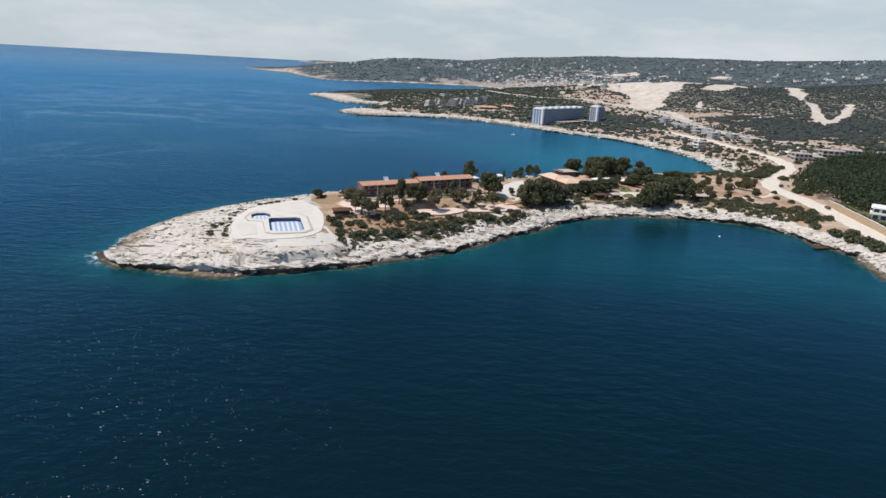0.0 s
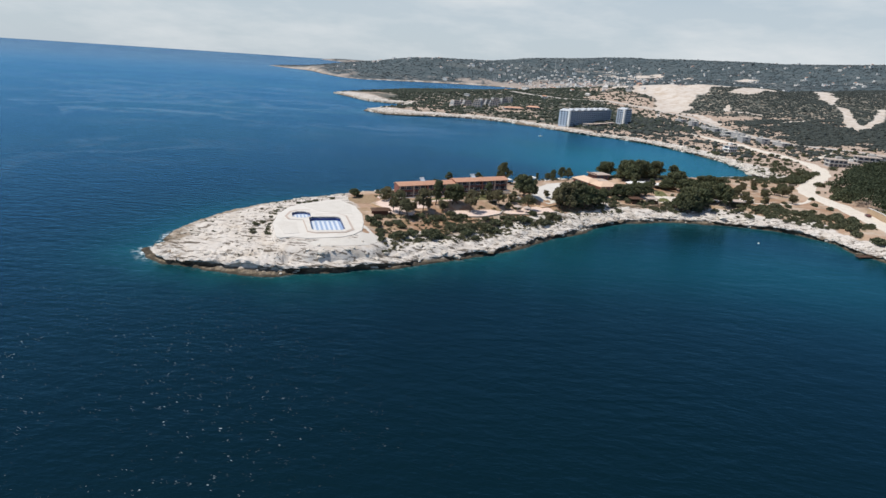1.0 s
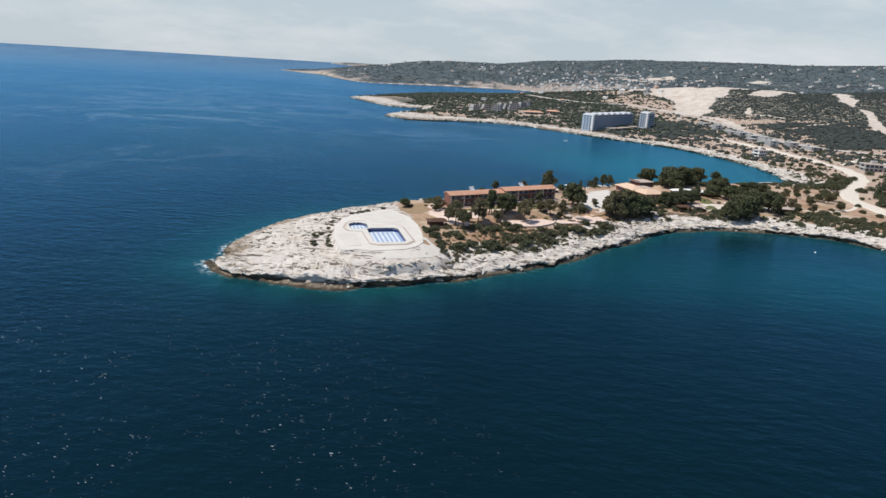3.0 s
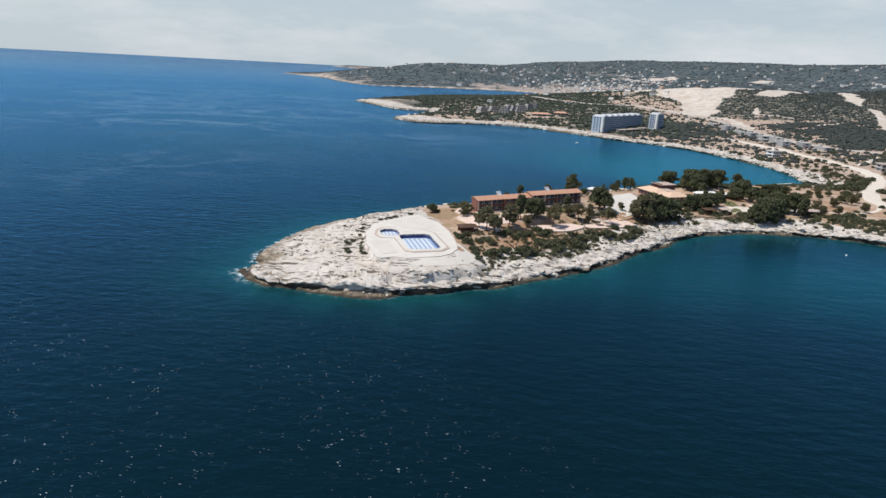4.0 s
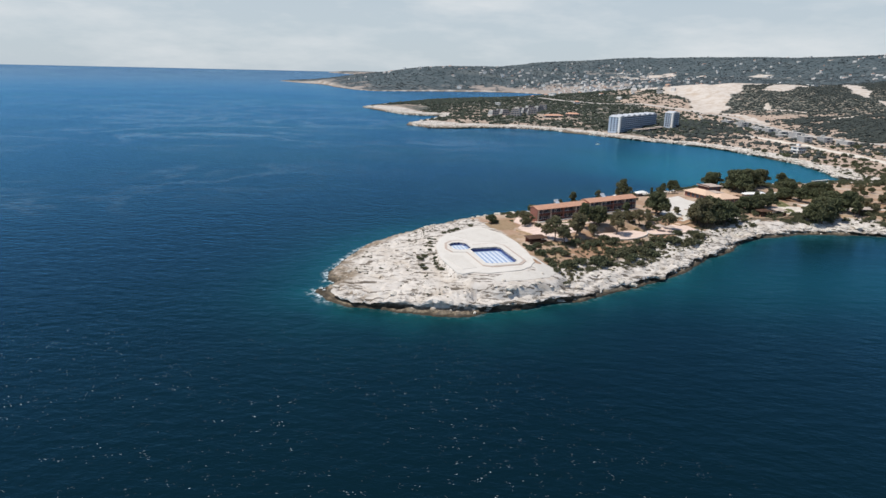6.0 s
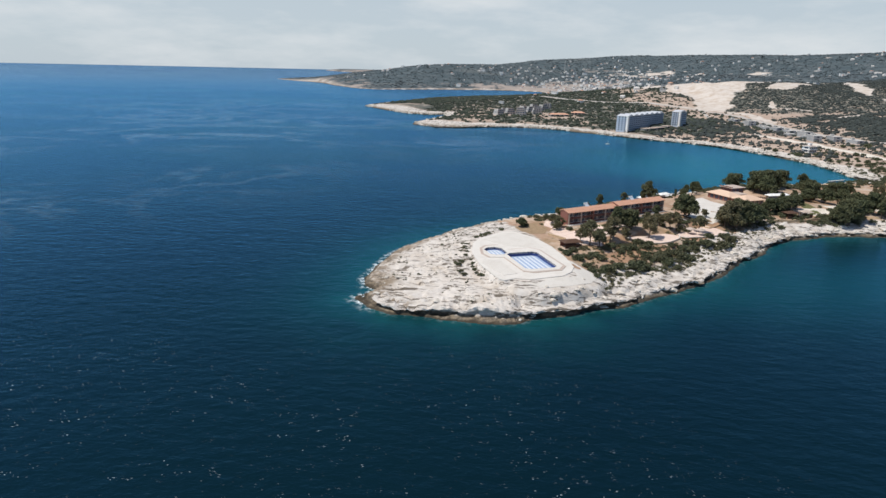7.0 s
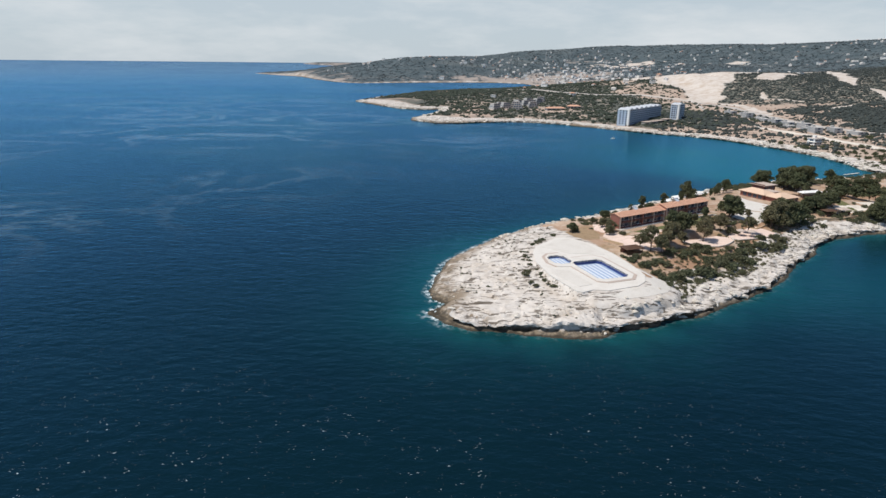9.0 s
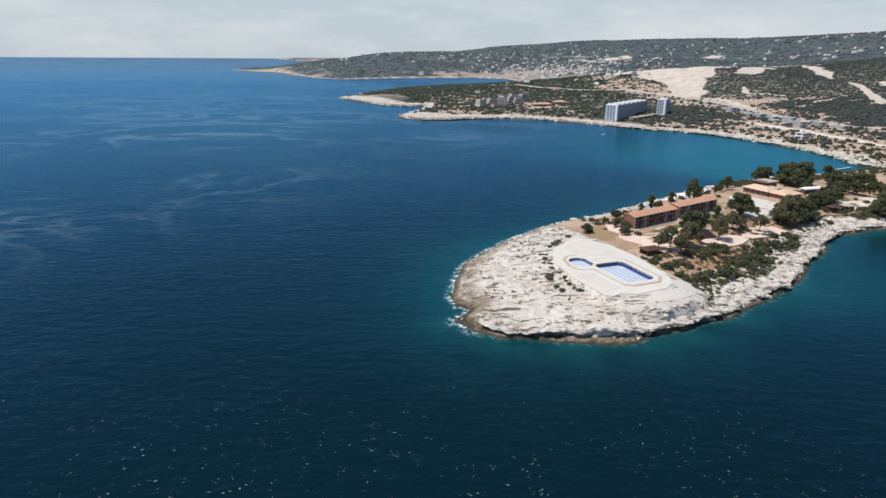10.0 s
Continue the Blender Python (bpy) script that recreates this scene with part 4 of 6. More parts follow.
patch("pool_apron", [(-64.5, 196), (-56, 194), (-46.5, 197.6), (-39.8, 202), (-37, 206.5), (-38.4, 212), (-43, 220), (-45, 222), (-45.2, 213), (-48, 207.5), (-51, 204.5), (-60.5, 200.5), (-64, 200)], CONCRETE, "pale concrete apron below the pool terrace", "apron", 0.1, 0.8)
patch("sun_deck", [(-65, 237), (-51.5, 236), (-54.5, 249), (-61, 257), (-66, 255.5), (-74, 245)], CONCRETE, "worn concrete sun deck behind the pools", "terrace", level=DECK + 0.05, depth=0.4)
patch("side_deck", [(-75.5, 214), (-68.6, 201), (-64, 203.5), (-66.5, 210), (-68.6, 217), (-75, 219)], CONCRETE, "sunken pale concrete side deck", "terrace", level=DECK + 0.1, depth=0.4)


# ---------------------------------------------------------------- the two-storey guest house
def gable_roof(length, depth, eave, ridge, over, ridge_at):
    """A tiled roof of two unequal slopes, stepped course by course."""
    line = []
    for y0, z0, y1, z1 in ((-over, eave, depth * ridge_at, ridge), (depth * ridge_at, ridge, depth + over, eave + 0.3)):
        courses = max(int(abs(y1 - y0) / 0.5), 2)
        for k in range(courses):
            a, b = k / courses, (k + 1) / courses
            drop = 0.08 if z1 > z0 else 0.0
            line += [(y0 + (y1 - y0) * a, z0 + (z1 - z0) * a + drop), (y0 + (y1 - y0) * b, z0 + (z1 - z0) * b + 0.08 - drop)]
    line += [(depth + over, eave + 0.1), (depth * ridge_at, ridge - 0.3), (-over, eave - 0.14)]
    return prism_up(line, -over, length + over)


def make_guest_house(m, length, bays, label):
    """Origin at the front left corner; x along the front, y to the back."""
    house = thing("guest_house", label, "building", m, "guest house blocks")
    depth, eave, recess = 5.2, 5.25, 1.3
    part("wall", box(0, length, recess, depth, -1.5, eave), BRICK_RED, house)
    part("gable_wall", box(-0.25, 0.05, 0.1, depth + 0.05, -1.5, eave + 0.1), ROSE, house, "rose rendered gable wall")
    part("gable_wall", box(length - 0.05, length + 0.25, 0.1, depth + 0.05, -1.5, eave + 0.1), ROSE, house, "rose rendered gable wall")
    part("gable_top", prism_up([(0.1, eave + 0.1), (depth + 0.05, eave + 0.1), (depth * 0.66, eave + 1.1)], -0.25, 0.05), ROSE, house)
    part("gable_top", prism_up([(0.1, eave + 0.1), (depth + 0.05, eave + 0.1), (depth * 0.66, eave + 1.1)], length - 0.05, length + 0.25), ROSE, house)
    part("roof", gable_roof(length, depth, eave + 0.12, eave + 1.35, 0.55, 0.66), TILES, house, "terracotta tiled roof")
    part("plinth", box(-0.4, length + 0.4, -1.6, recess, -1.8, 0.1), CONCRETE, house, "pale concrete walk along the front")
    for floor in (0, 1):
        z = floor * 2.62
        part("floor_slab", box(0, length, -0.05, recess, z + 2.4, z + 2.62), BRICK_RED, house)
    w = length / bays
    window = None
    for k in range(bays + 1):
        x = min(max(k * w, 0.25), length - 0.25)
        part("pier", box(x - 0.3, x + 0.3, -0.2, recess, -1.5, eave), COPING if k % 2 == 1 or k in (0, bays) else ROSE, house, "pale rendered pier")
    for k in range(bays):
        for floor in (0, 1):
            z = floor * 2.62
            b = part("balcony", box(k * w + 0.35, (k + 1) * w - 0.35, -0.12, 0.02, z + 0.12, z + 0.85, 0.02), BRICK_RED, house, "red-brown balcony parapet")
            part("rail", tube([(k * w + 0.35, -0.05, z + 1.05), ((k + 1) * w - 0.35, -0.05, z + 1.05)], [0.05, 0.05], 5), METAL, b)
            for side in (0.27, 0.73):
                c = k * w + side * w
                if window is None:
                    window = part("window", box(-w * 0.17, w * 0.17, -0.06, 0.02, 0.0, 2.1, 0.02), GLASS, house, "dark glazed balcony door", pose(c, recess - 0.02, z + 0.15))
                    frame_mesh = part("window_frame", ring([(-w * 0.19, -0.05), (w * 0.19, -0.05), (w * 0.19, 2.18), (-w * 0.19, 2.18)], [(-w * 0.165, 0.05), (w * 0.165, 0.05), (w * 0.165, 2.08), (-w * 0.165, 2.08)], -0.03, 0.04), WHITE, window, "", pose(0, -0.06, 0, 90)).data
                else:
                    other = part("window", window.data, None, house, "dark glazed balcony door", pose(c, recess - 0.02, z + 0.15))
                    part("window_frame", frame_mesh, None, other, "", pose(0, -0.06, 0, 90))
    return house


def prism_up(outline, x0, x1):
    """A plate standing in the y-z plane."""
    bm = bmesh.new()
    a = [bm.verts.new((x0, y, z)) for y, z in outline]
    b = [bm.verts.new((x1, y, z)) for y, z in outline]
    n = len(outline)
    bm.faces.new(a), bm.faces.new(b[::-1])
    for i in range(n):
        bm.faces.new((a[i], a[(i + 1) % n], b[(i + 1) % n], b[i]))
    return bm


MOTEL_TURN = 32.0
MOTEL_AT = (-36.6, 270.2, 9.2)
motel = pose(*MOTEL_AT, 0, 0, MOTEL_TURN)
make_guest_house(motel, 28.8, 4, "red-brown two-storey guest house block with terracotta roof")
make_guest_house(motel @ pose(29.4, -0.5, 0.9), 29.5, 4, "upper red-brown guest house block with terracotta roof")


def make_water_heater(m):
    unit = thing("solar_water_heater", "white solar water heater on the guest house roof", "water heater", m, "roof water heaters")
    bm = box(-1.1, 1.1, -0.9, 0.9, -0.05, 0.05)
    part("collector", bm, PANEL, unit, "pale glass collector", pose(0, -0.2, 0.75, 38))
    part("tank", tube([(-1.1, 0.75, 1.5), (1.1, 0.75, 1.5)], [0.32, 0.32], 10), METAL, unit, "white water tank")
    for x in (-0.9, 0.9):
        part("leg", tube([(x, 0.75, -0.2), (x, 0.75, 1.3)], [0.05, 0.05], 5), METAL, unit)
    return unit


make_water_heater(motel @ pose(13.5, 3.9, 6.2))
make_water_heater(motel @ pose(41.0, 3.4, 7.1))


# ---------------------------------------------------------------- restaurant and huts
def hip_roof(x0, x1, y0, y1, z0, z1, over=0.7):
    bm = bmesh.new()
    x0, x1, y0, y1 = x0 - over, x1 + over, y0 - over, y1 + over
    half = min(x1 - x0, y1 - y0) / 2
    if x1 - x0 > y1 - y0:
        ridge = ((x0 + half, (y0 + y1) / 2), (x1 - half, (y0 + y1) / 2))
    else:
        ridge = (((x0 + x1) / 2, y0 + half), ((x0 + x1) / 2, y1 - half))
    a, b, c, d = [bm.verts.new(p) for p in ((x0, y0, z0), (x1, y0, z0), (x1, y1, z0), (x0, y1, z0))]
    e, f = [bm.verts.new((*p, z1)) for p in ridge]
    if x1 - x0 > y1 - y0:
        for q in ((a, b, f, e), (b, c, f), (c, d, e, f), (d, a, e)):
            bm.faces.new(q)
    else:
        for q in ((a, b, e), (b, c, f, e), (c, d, f), (d, a, e, f)):
            bm.faces.new(q)
    low = [bm.verts.new((v.co.x, v.co.y, z0 - 0.18)) for v in (a, b, c, d)]
    bm.faces.new(low[::-1])
    for p, q, r, s in ((a, b, low[1], low[0]), (b, c, low[2], low[1]), (c, d, low[3], low[2]), (d, a, low[0], low[3])):
        bm.faces.new((p, s, r, q))
    return bm


def make_restaurant():
    """Origin at the front corner of the dining hall; x along its front, y to the back."""
    hall = thing("restaurant", "low restaurant with broad tan tiled roofs beside a white yard", "building", pose(67, 333, 7.4, 0, 0, 24))
    part("wall", box(0, 13, 0, 10, -1.5, 2.6), ROSE, hall, "rose rendered wall")
    part("roof", hip_roof(0, 13, 0, 10, 2.6, 4.6, 1.0), TANTILES, hall, "tan tiled hip roof")
    part("wall", box(-1, 7, 10, 25, -1.5, 2.9), ROSE, hall, "rose rendered wall of the long wing")
    part("roof", hip_roof(-1, 7, 10, 25, 2.9, 4.9, 1.0), TANTILES, hall, "tan tiled hip roof of the long wing")
    part("wall", box(10, 19, 19, 27, -1.5, 5.2), BRICK_RED, hall, "red-brown upper room")
    part("flat_roof", box(9.2, 20, 18.2, 27.8, 5.2, 5.5, 0.05), COPING, hall, "cream flat roof slab")
    part("parapet", box(9.4, 9.7, 18.4, 27.6, 5.5, 6.0), BRICK_RED, hall)
    part("link_wall", box(7, 13, 12, 19, -1.5, 3.2), ROSE, hall, "rose rendered link")
    part("link_roof", box(7.8, 13.6, 11, 19, 3.2, 3.45, 0.05), COPING, hall, "cream flat roof of the link")
    for k in range(3):
        part("upper_window", box(10.6 + k * 2.8, 12.4 + k * 2.8, 18.93, 19.05, 3.5, 4.8), GLASS, hall, "dark glazed opening")
    for k in range(4):
        part("window", box(1 + k * 3.1, 3.2 + k * 3.1, -0.06, 0.05, 0.3, 2.2), GLASS, hall, "dark glazed opening")
    for k in range(5):
        part("pier", box(k * 3.1 + 0.02, k * 3.1 + 0.42, -0.4, 0.0, -1.5, 2.55), COPING, hall)
    for k in range(4):
        part("window", box(-1.06, -0.95, 11 + 3.3 * k, 13.2 + 3.3 * k, 0.4, 2.3), GLASS, hall, "dark glazed opening")
    for k in range(5):
        part("pergola_beam", box(13.4 + k * 1.3, 13.6 + k * 1.3, 1, 7, 2.5, 2.7), DARKWOOD, hall)
    for x in (13.5, 18.6):
        for y in (1.2, 6.8):
            part("pergola_post", box(x - 0.1, x + 0.1, y - 0.1, y + 0.1, -1, 2.5), DARKWOOD, hall)
    return hall


make_restaurant()


def make_hut(m, w, d, h, label, roof=None):
    hut = thing("garden_hut", label, "hut", m, "garden huts")
    for x in (-w / 2 + 0.15, w / 2 - 0.15):
        for y in (-d / 2 + 0.15, d / 2 - 0.15):
            part("post", box(x - 0.09, x + 0.09, y - 0.09, y + 0.09, -0.6, h), DARKWOOD, hut)
    part("counter", box(-w / 2 + 0.3, w / 2 - 0.3, -d / 2 + 0.2, -d / 2 + 0.5, -0.4, 1.05), DARKWOOD, hut)
    part("back_wall", box(-w / 2 + 0.2, w / 2 - 0.2, d / 2 - 0.3, d / 2 - 0.15, -0.6, h), ROSE if roof is DARKWOOD else WHITE, hut)
    part("roof", hip_roof(-w / 2, w / 2, -d / 2, d / 2, h, h + 0.9, 0.5), roof or COPING, hut, "low hipped roof")
    return hut


# the dark wood colour of the next two roofs stands in for shade
make_hut(pose(-40.5, 239.5, height(-40.5, 239.5), 0, 0, 20), 7.0, 4.5, 2.2, "open pool bar hut, shade put into its dark roof", DARKWOOD)
make_hut(pose(82, 315, height(82, 315), 0, 0, 12), 6.0, 4.0, 2.3, "hut on the shore rocks, shade put into its dark roof", DARKWOOD)
make_hut(pose(91, 318, height(91, 318), 0, 0, 8), 5.0, 4.0, 2.4, "small rose-roofed hut on the shore rocks", COPING)
make_hut(pose(108, 354, height(108, 354), 0, 0, 20), 15.0, 3.5, 2.6, "long white-roofed garden shelter", WHITE)
make_hut(pose(91, 348, height(91, 348), 0, 0, 16), 13.0, 3.2, 2.5, "long white-roofed garden shelter", WHITE)
make_hut(pose(134, 342, height(134, 342), 0, 0, 5), 8.0, 4.0, 2.6, "white-roofed shelter under the trees", WHITE)
make_hut(pose(140, 330, height(140, 330), 0, 0, 5), 7.0, 3.5, 2.4, "pale shelter near the shore", COPING)
make_hut(pose(30, 352, height(30, 352), 0, 0, 35), 7.0, 3.0, 2.3, "white beach hut behind the guest house", WHITE)
make_hut(pose(16, 343, height(16, 343), 0, 0, 35), 5.0, 3.0, 2.3, "white beach hut behind the guest house", WHITE)

# paved garden terraces, paths and lawns
PAVED = [([(-26.5, 272), (-22.5, 274), (-22, 254), (-27.5, 250)], "pink garden path down the slope"),
         ([(84, 322), (95, 320), (110, 326), (108, 332), (92, 329)], "pale sandy yard among the pines"),
         ([(-44, 266), (-40, 268), (-36, 257), (-34, 250), (-27, 246), (-28, 240), (-36, 241.5), (-41, 247), (-43, 256), (-46, 261)], "pink garden path from the terrace to the guest house"),
         ([(-45, 283), (-41, 281), (-41.5, 271), (-44, 267), (-47, 272)], "pink path round the gable of the guest house"),
         ([(-46, 257), (-43, 253.5), (-31, 258.5), (-22, 264.5), (-10, 272), (-11, 274), (-24, 266.5), (-37, 260)], "pale rose garden path below the guest house"),
         ([(24, 297), (34, 291), (47, 303), (50, 309), (38, 312), (28, 306)], "white paved restaurant terrace"),
         ([(27, 303), (38, 305), (50, 311), (57, 322), (50, 334), (49, 346), (38, 336), (31, 320)], "white paved yard beside the restaurant"),
         ([(112, 330), (130, 332), (150, 342), (160, 352), (150, 356), (128, 346), (110, 338)], "pale sandy yard on the neck")]
for outline, label in PAVED:
    patch("paving", outline, CONCRETE if label.startswith("white") else GRAVEL if "sandy" in label else PAVING, label, "paving", 0.14, 0.5)
for outline, label in (([(-38, 262.5), (-33, 259.5), (-20, 268), (-9, 275), (-11, 279), (-25, 270.5)], "dry green lawn before the guest house"),
                       ([(-6, 279), (0, 277), (13, 288), (11, 293), (2, 288)], "green lawn before the upper block"),
                       ([(96, 322), (103, 324), (104, 343), (97, 342)], "small green lawn under the trees")):
    patch("lawn", outline, LAWN, label, "lawn", 0.08, 0.4)
patch("quay", [(5, 352), (30, 371), (50, 384), (54, 377), (34, 362), (10, 344)], WHITE, "white concrete bathing quay behind the guest house", "quay", 0.2, 0.6)
patch("dry_grass", [(-60, 270), (-54, 276.5), (-48, 276.5), (-46, 266), (-48, 258), (-54, 257), (-58, 262)], STRAW, "dry ochre grass beside the terrace", "grass patch", 0.06, 0.4)


# low garden walls and steps between terrace and garden
def make_wall(line, h, w, material, label):
    bm = bmesh.new()
    for (x0, y0), (x1, y1) in zip(line[:-1], line[1:]):
        n = max(int(math.hypot(x1 - x0, y1 - y0) / 2.0), 1)
        nx, ny = (y1 - y0), -(x1 - x0)
        l = math.hypot(nx, ny)
        nx, ny = nx / l * w / 2, ny / l * w / 2
        for k in range(n):
            ax, ay = x0 + (x1 - x0) * k / n, y0 + (y1 - y0) * k / n
            bx, by = x0 + (x1 - x0) * (k + 1) / n, y0 + (y1 - y0) * (k + 1) / n
            za, zb = height(ax, ay), height(bx, by)
            prism([(ax + nx, ay + ny), (bx + nx, by + ny), (bx - nx, by - ny), (ax - nx, ay - ny)], min(za, zb) - 0.8, [za + h, zb + h, zb + h, za + h], bm)
    return single("garden_wall", bm, material, label, "wall", "garden walls")


make_wall([(-47, 256), (-41, 249), (-44, 242)], 0.8, 0.35, SANDSTONE, "low ochre stone wall beside the path")
make_wall([(20, 295), (30, 284), (38, 290)], 0.8, 0.4, SANDSTONE, "low stone wall below the restaurant")
make_wall([(-5, 283.3), (2, 288.4), (10, 293), (15, 296), (17.5, 294.5), (21, 288.5)], 0.8, 0.4, CONCRETE, "low pale planter wall before the upper block")


def make_garden_terrace(outline, edge, level, label):
    """A paved terrace on a stone wall, with a low parapet along its open edge."""
    patch("garden_terrace", outline, PAVING, label, "terrace", level=level, depth=2.5)
    line = outline[edge[0]:edge[1] + 1]
    wall = thing("terrace_parapet", "pale stone parapet round the garden terrace", "wall", group="garden terrace parapets")
    mid = (sum(p[0] for p in outline) / len(outline), sum(p[1] for p in outline) / len(outline))
    out = [(mid[0] + (x - mid[0]) * 1.04, mid[1] + (y - mid[1]) * 1.04) for x, y in line]
    for a, b, c, d in zip(line[:-1], line[1:], out[1:], out[:-1]):
        part("stone_wall", prism([a, b, c, d], level - 3.0, level + 0.32), MASONRY, wall)
        part("coping", prism([a, b, c, d], level + 0.32, level + 0.45), CONCRETE, wall, "pale coping")


make_garden_terrace(ROUND_TERRACE, (0, 8), 7.15, "round rose-paved garden terrace on a stone wall")
make_garden_terrace(UPPER_TERRACE, (0, 4), 6.25, "upper rose-paved garden terrace below the white yard")


def make_parasol(x, y, up):
    shade = thing("parasol", "open cream parasol on the garden terrace", "parasol", pose(x, y, height(x, y) + up), "parasols in the garden")
    part("pole", tube([(0, 0, -0.3), (0, 0, 2.7)], [0.05, 0.05], 6), METAL, shade)
    part("base", tube([(0, 0, -0.3), (0, 0, 0.12)], [0.4, 0.38], 10), CONCRETE, shade)
    bm = bmesh.new()
    rim = [bm.verts.new((2.1 * math.cos(a), 2.1 * math.sin(a), 2.2)) for a in np.linspace(0, 2 * math.pi, 8, endpoint=False)]
    low = [bm.verts.new((2.1 * math.cos(a), 2.1 * math.sin(a), 2.02)) for a in np.linspace(0, 2 * math.pi, 8, endpoint=False)]
    tip, inner = bm.verts.new((0, 0, 2.95)), bm.verts.new((0, 0, 2.8))
    for k in range(8):
        bm.faces.new((rim[k], rim[(k + 1) % 8], tip))
        bm.faces.new((rim[(k + 1) % 8], rim[k], low[k], low[(k + 1) % 8]))
        bm.faces.new((low[(k + 1) % 8], low[k], inner))
    part("canopy", bm, COPING, shade, "cream canvas canopy")


for x, y in ((17.5, 273), (21.5, 271.5)):
    make_parasol(x, y, 0.4)
ribbon("ramp", [(68.3, 298.4), (72, 303), (77.6, 309.4)], 1.7, CONCRETE, "pale concrete ramp down to the shore rocks", "ramp", 0.25, 1.0)
ribbon("ramp", [(97.3, 315.9), (101, 310), (105.6, 304)], 1.7, CONCRETE, "pale concrete ramp from the lawn to the water", "ramp", 0.25, 1.0)
make_wall([(66, 306), (84, 310), (97, 315)], 1.1, 0.5, SANDSTONE, "stone wall above the shore rocks")


# ---------------------------------------------------------------- trees and shrubs
def crown_mesh(name, rng, lobes, leaves, leaf, material):
    """Leaf sprays round lobes (x, y, z, radius, squash): bent quads, each an island of its own."""
    centres, normals, sizes = [], [], []
    total = sum(l[3] ** 2 for l in lobes)
    for x, y, z, r, q in lobes:
        n = int(leaves * r * r / total)
        d = rng.standard_normal((n, 3))
        d /= np.linalg.norm(d, axis=1)[:, None]
        d[:, 2] = np.where(d[:, 2] < -0.35, -d[:, 2], d[:, 2])
        rad = r * (0.38 + 0.82 * rng.random((n, 1)) ** 0.8)
        centres.append(np.array([x, y, z]) + d * rad * np.array([1, 1, q]))
        normals.append(d + 1.7 * rng.standard_normal((n, 3)))
        sizes.append(leaf * (0.6 + 0.8 * rng.random(n)))
    c, n, s = np.concatenate(centres), np.concatenate(normals), np.concatenate(sizes)[:, None]
    n /= np.linalg.norm(n, axis=1)[:, None]
    a = np.cross(n, rng.standard_normal(n.shape))
    a /= np.linalg.norm(a, axis=1)[:, None]
    b = np.cross(n, a)
    stretch = 0.55 + 0.5 * rng.random((len(c), 1))
    verts = np.stack([c - a * s - n * s * 0.2, c - b * s * stretch, c + a * s - n * s * 0.25, c + b * s * stretch + n * s * 0.15], 1).reshape(-1, 3)
    return array_mesh(name, verts, np.arange(len(verts)).reshape(-1, 4), material)


def tree_template(seed, tall, spread, stem, lobes, leaves, leaf, material, label, category="tree", flat=0.95, low=0.35):
    """A tree at the origin: a tapered, forked trunk and an uneven crown of leaf sprays."""
    rng = np.random.default_rng(seed)
    tree = thing("tree" if category == "tree" else "shrub", label, category)
    bm = bmesh.new()
    sway = rng.normal(0, 0.05 * tall, 2)
    fork = low * tall
    tube([(0, 0, -0.5), (0.3 * sway[0], 0.3 * sway[1], fork * 0.5), (sway[0], sway[1], fork), (1.3 * sway[0], 1.3 * sway[1], tall * 0.8)], [stem * 1.25, stem, stem * 0.8, stem * 0.25], 7, bm)
    balls = []
    for k in range(lobes):
        a = 2 * math.pi * (k * 0.382 + rng.random() * 0.2)
        u = (k + 0.5) / lobes
        out = spread * (0.12 + 0.74 * rng.random()) * math.sin(math.pi * (0.18 + 0.72 * u)) ** 0.8
        p = (sway[0] + out * math.cos(a), sway[1] + out * math.sin(a), fork + (tall - fork) * (0.12 + 0.78 * u))
        r = spread * (0.13 + 0.27 * rng.random() ** 1.4)
        if category == "shrub":
            p, r = (p[0], p[1], tall * (0.15 + 0.5 * u * rng.random())), spread * (0.22 + 0.26 * rng.random() ** 1.5)
        balls.append((*p, r, flat))
        if k % 2 == 0:
            tube([(sway[0], sway[1], fork * (0.85 + 0.3 * u)), (sway[0] + 0.5 * (p[0] - sway[0]), sway[1] + 0.5 * (p[1] - sway[1]), p[2] - 0.3 * r), p], [stem * 0.5, stem * 0.3, stem * 0.1], 5, bm)
    part("trunk" if category == "tree" else "stem", bm, BARK, tree, "dark brown bark")
    part("crown", crown_mesh("crown", rng, balls, leaves, leaf, material), None, tree)
    return tree


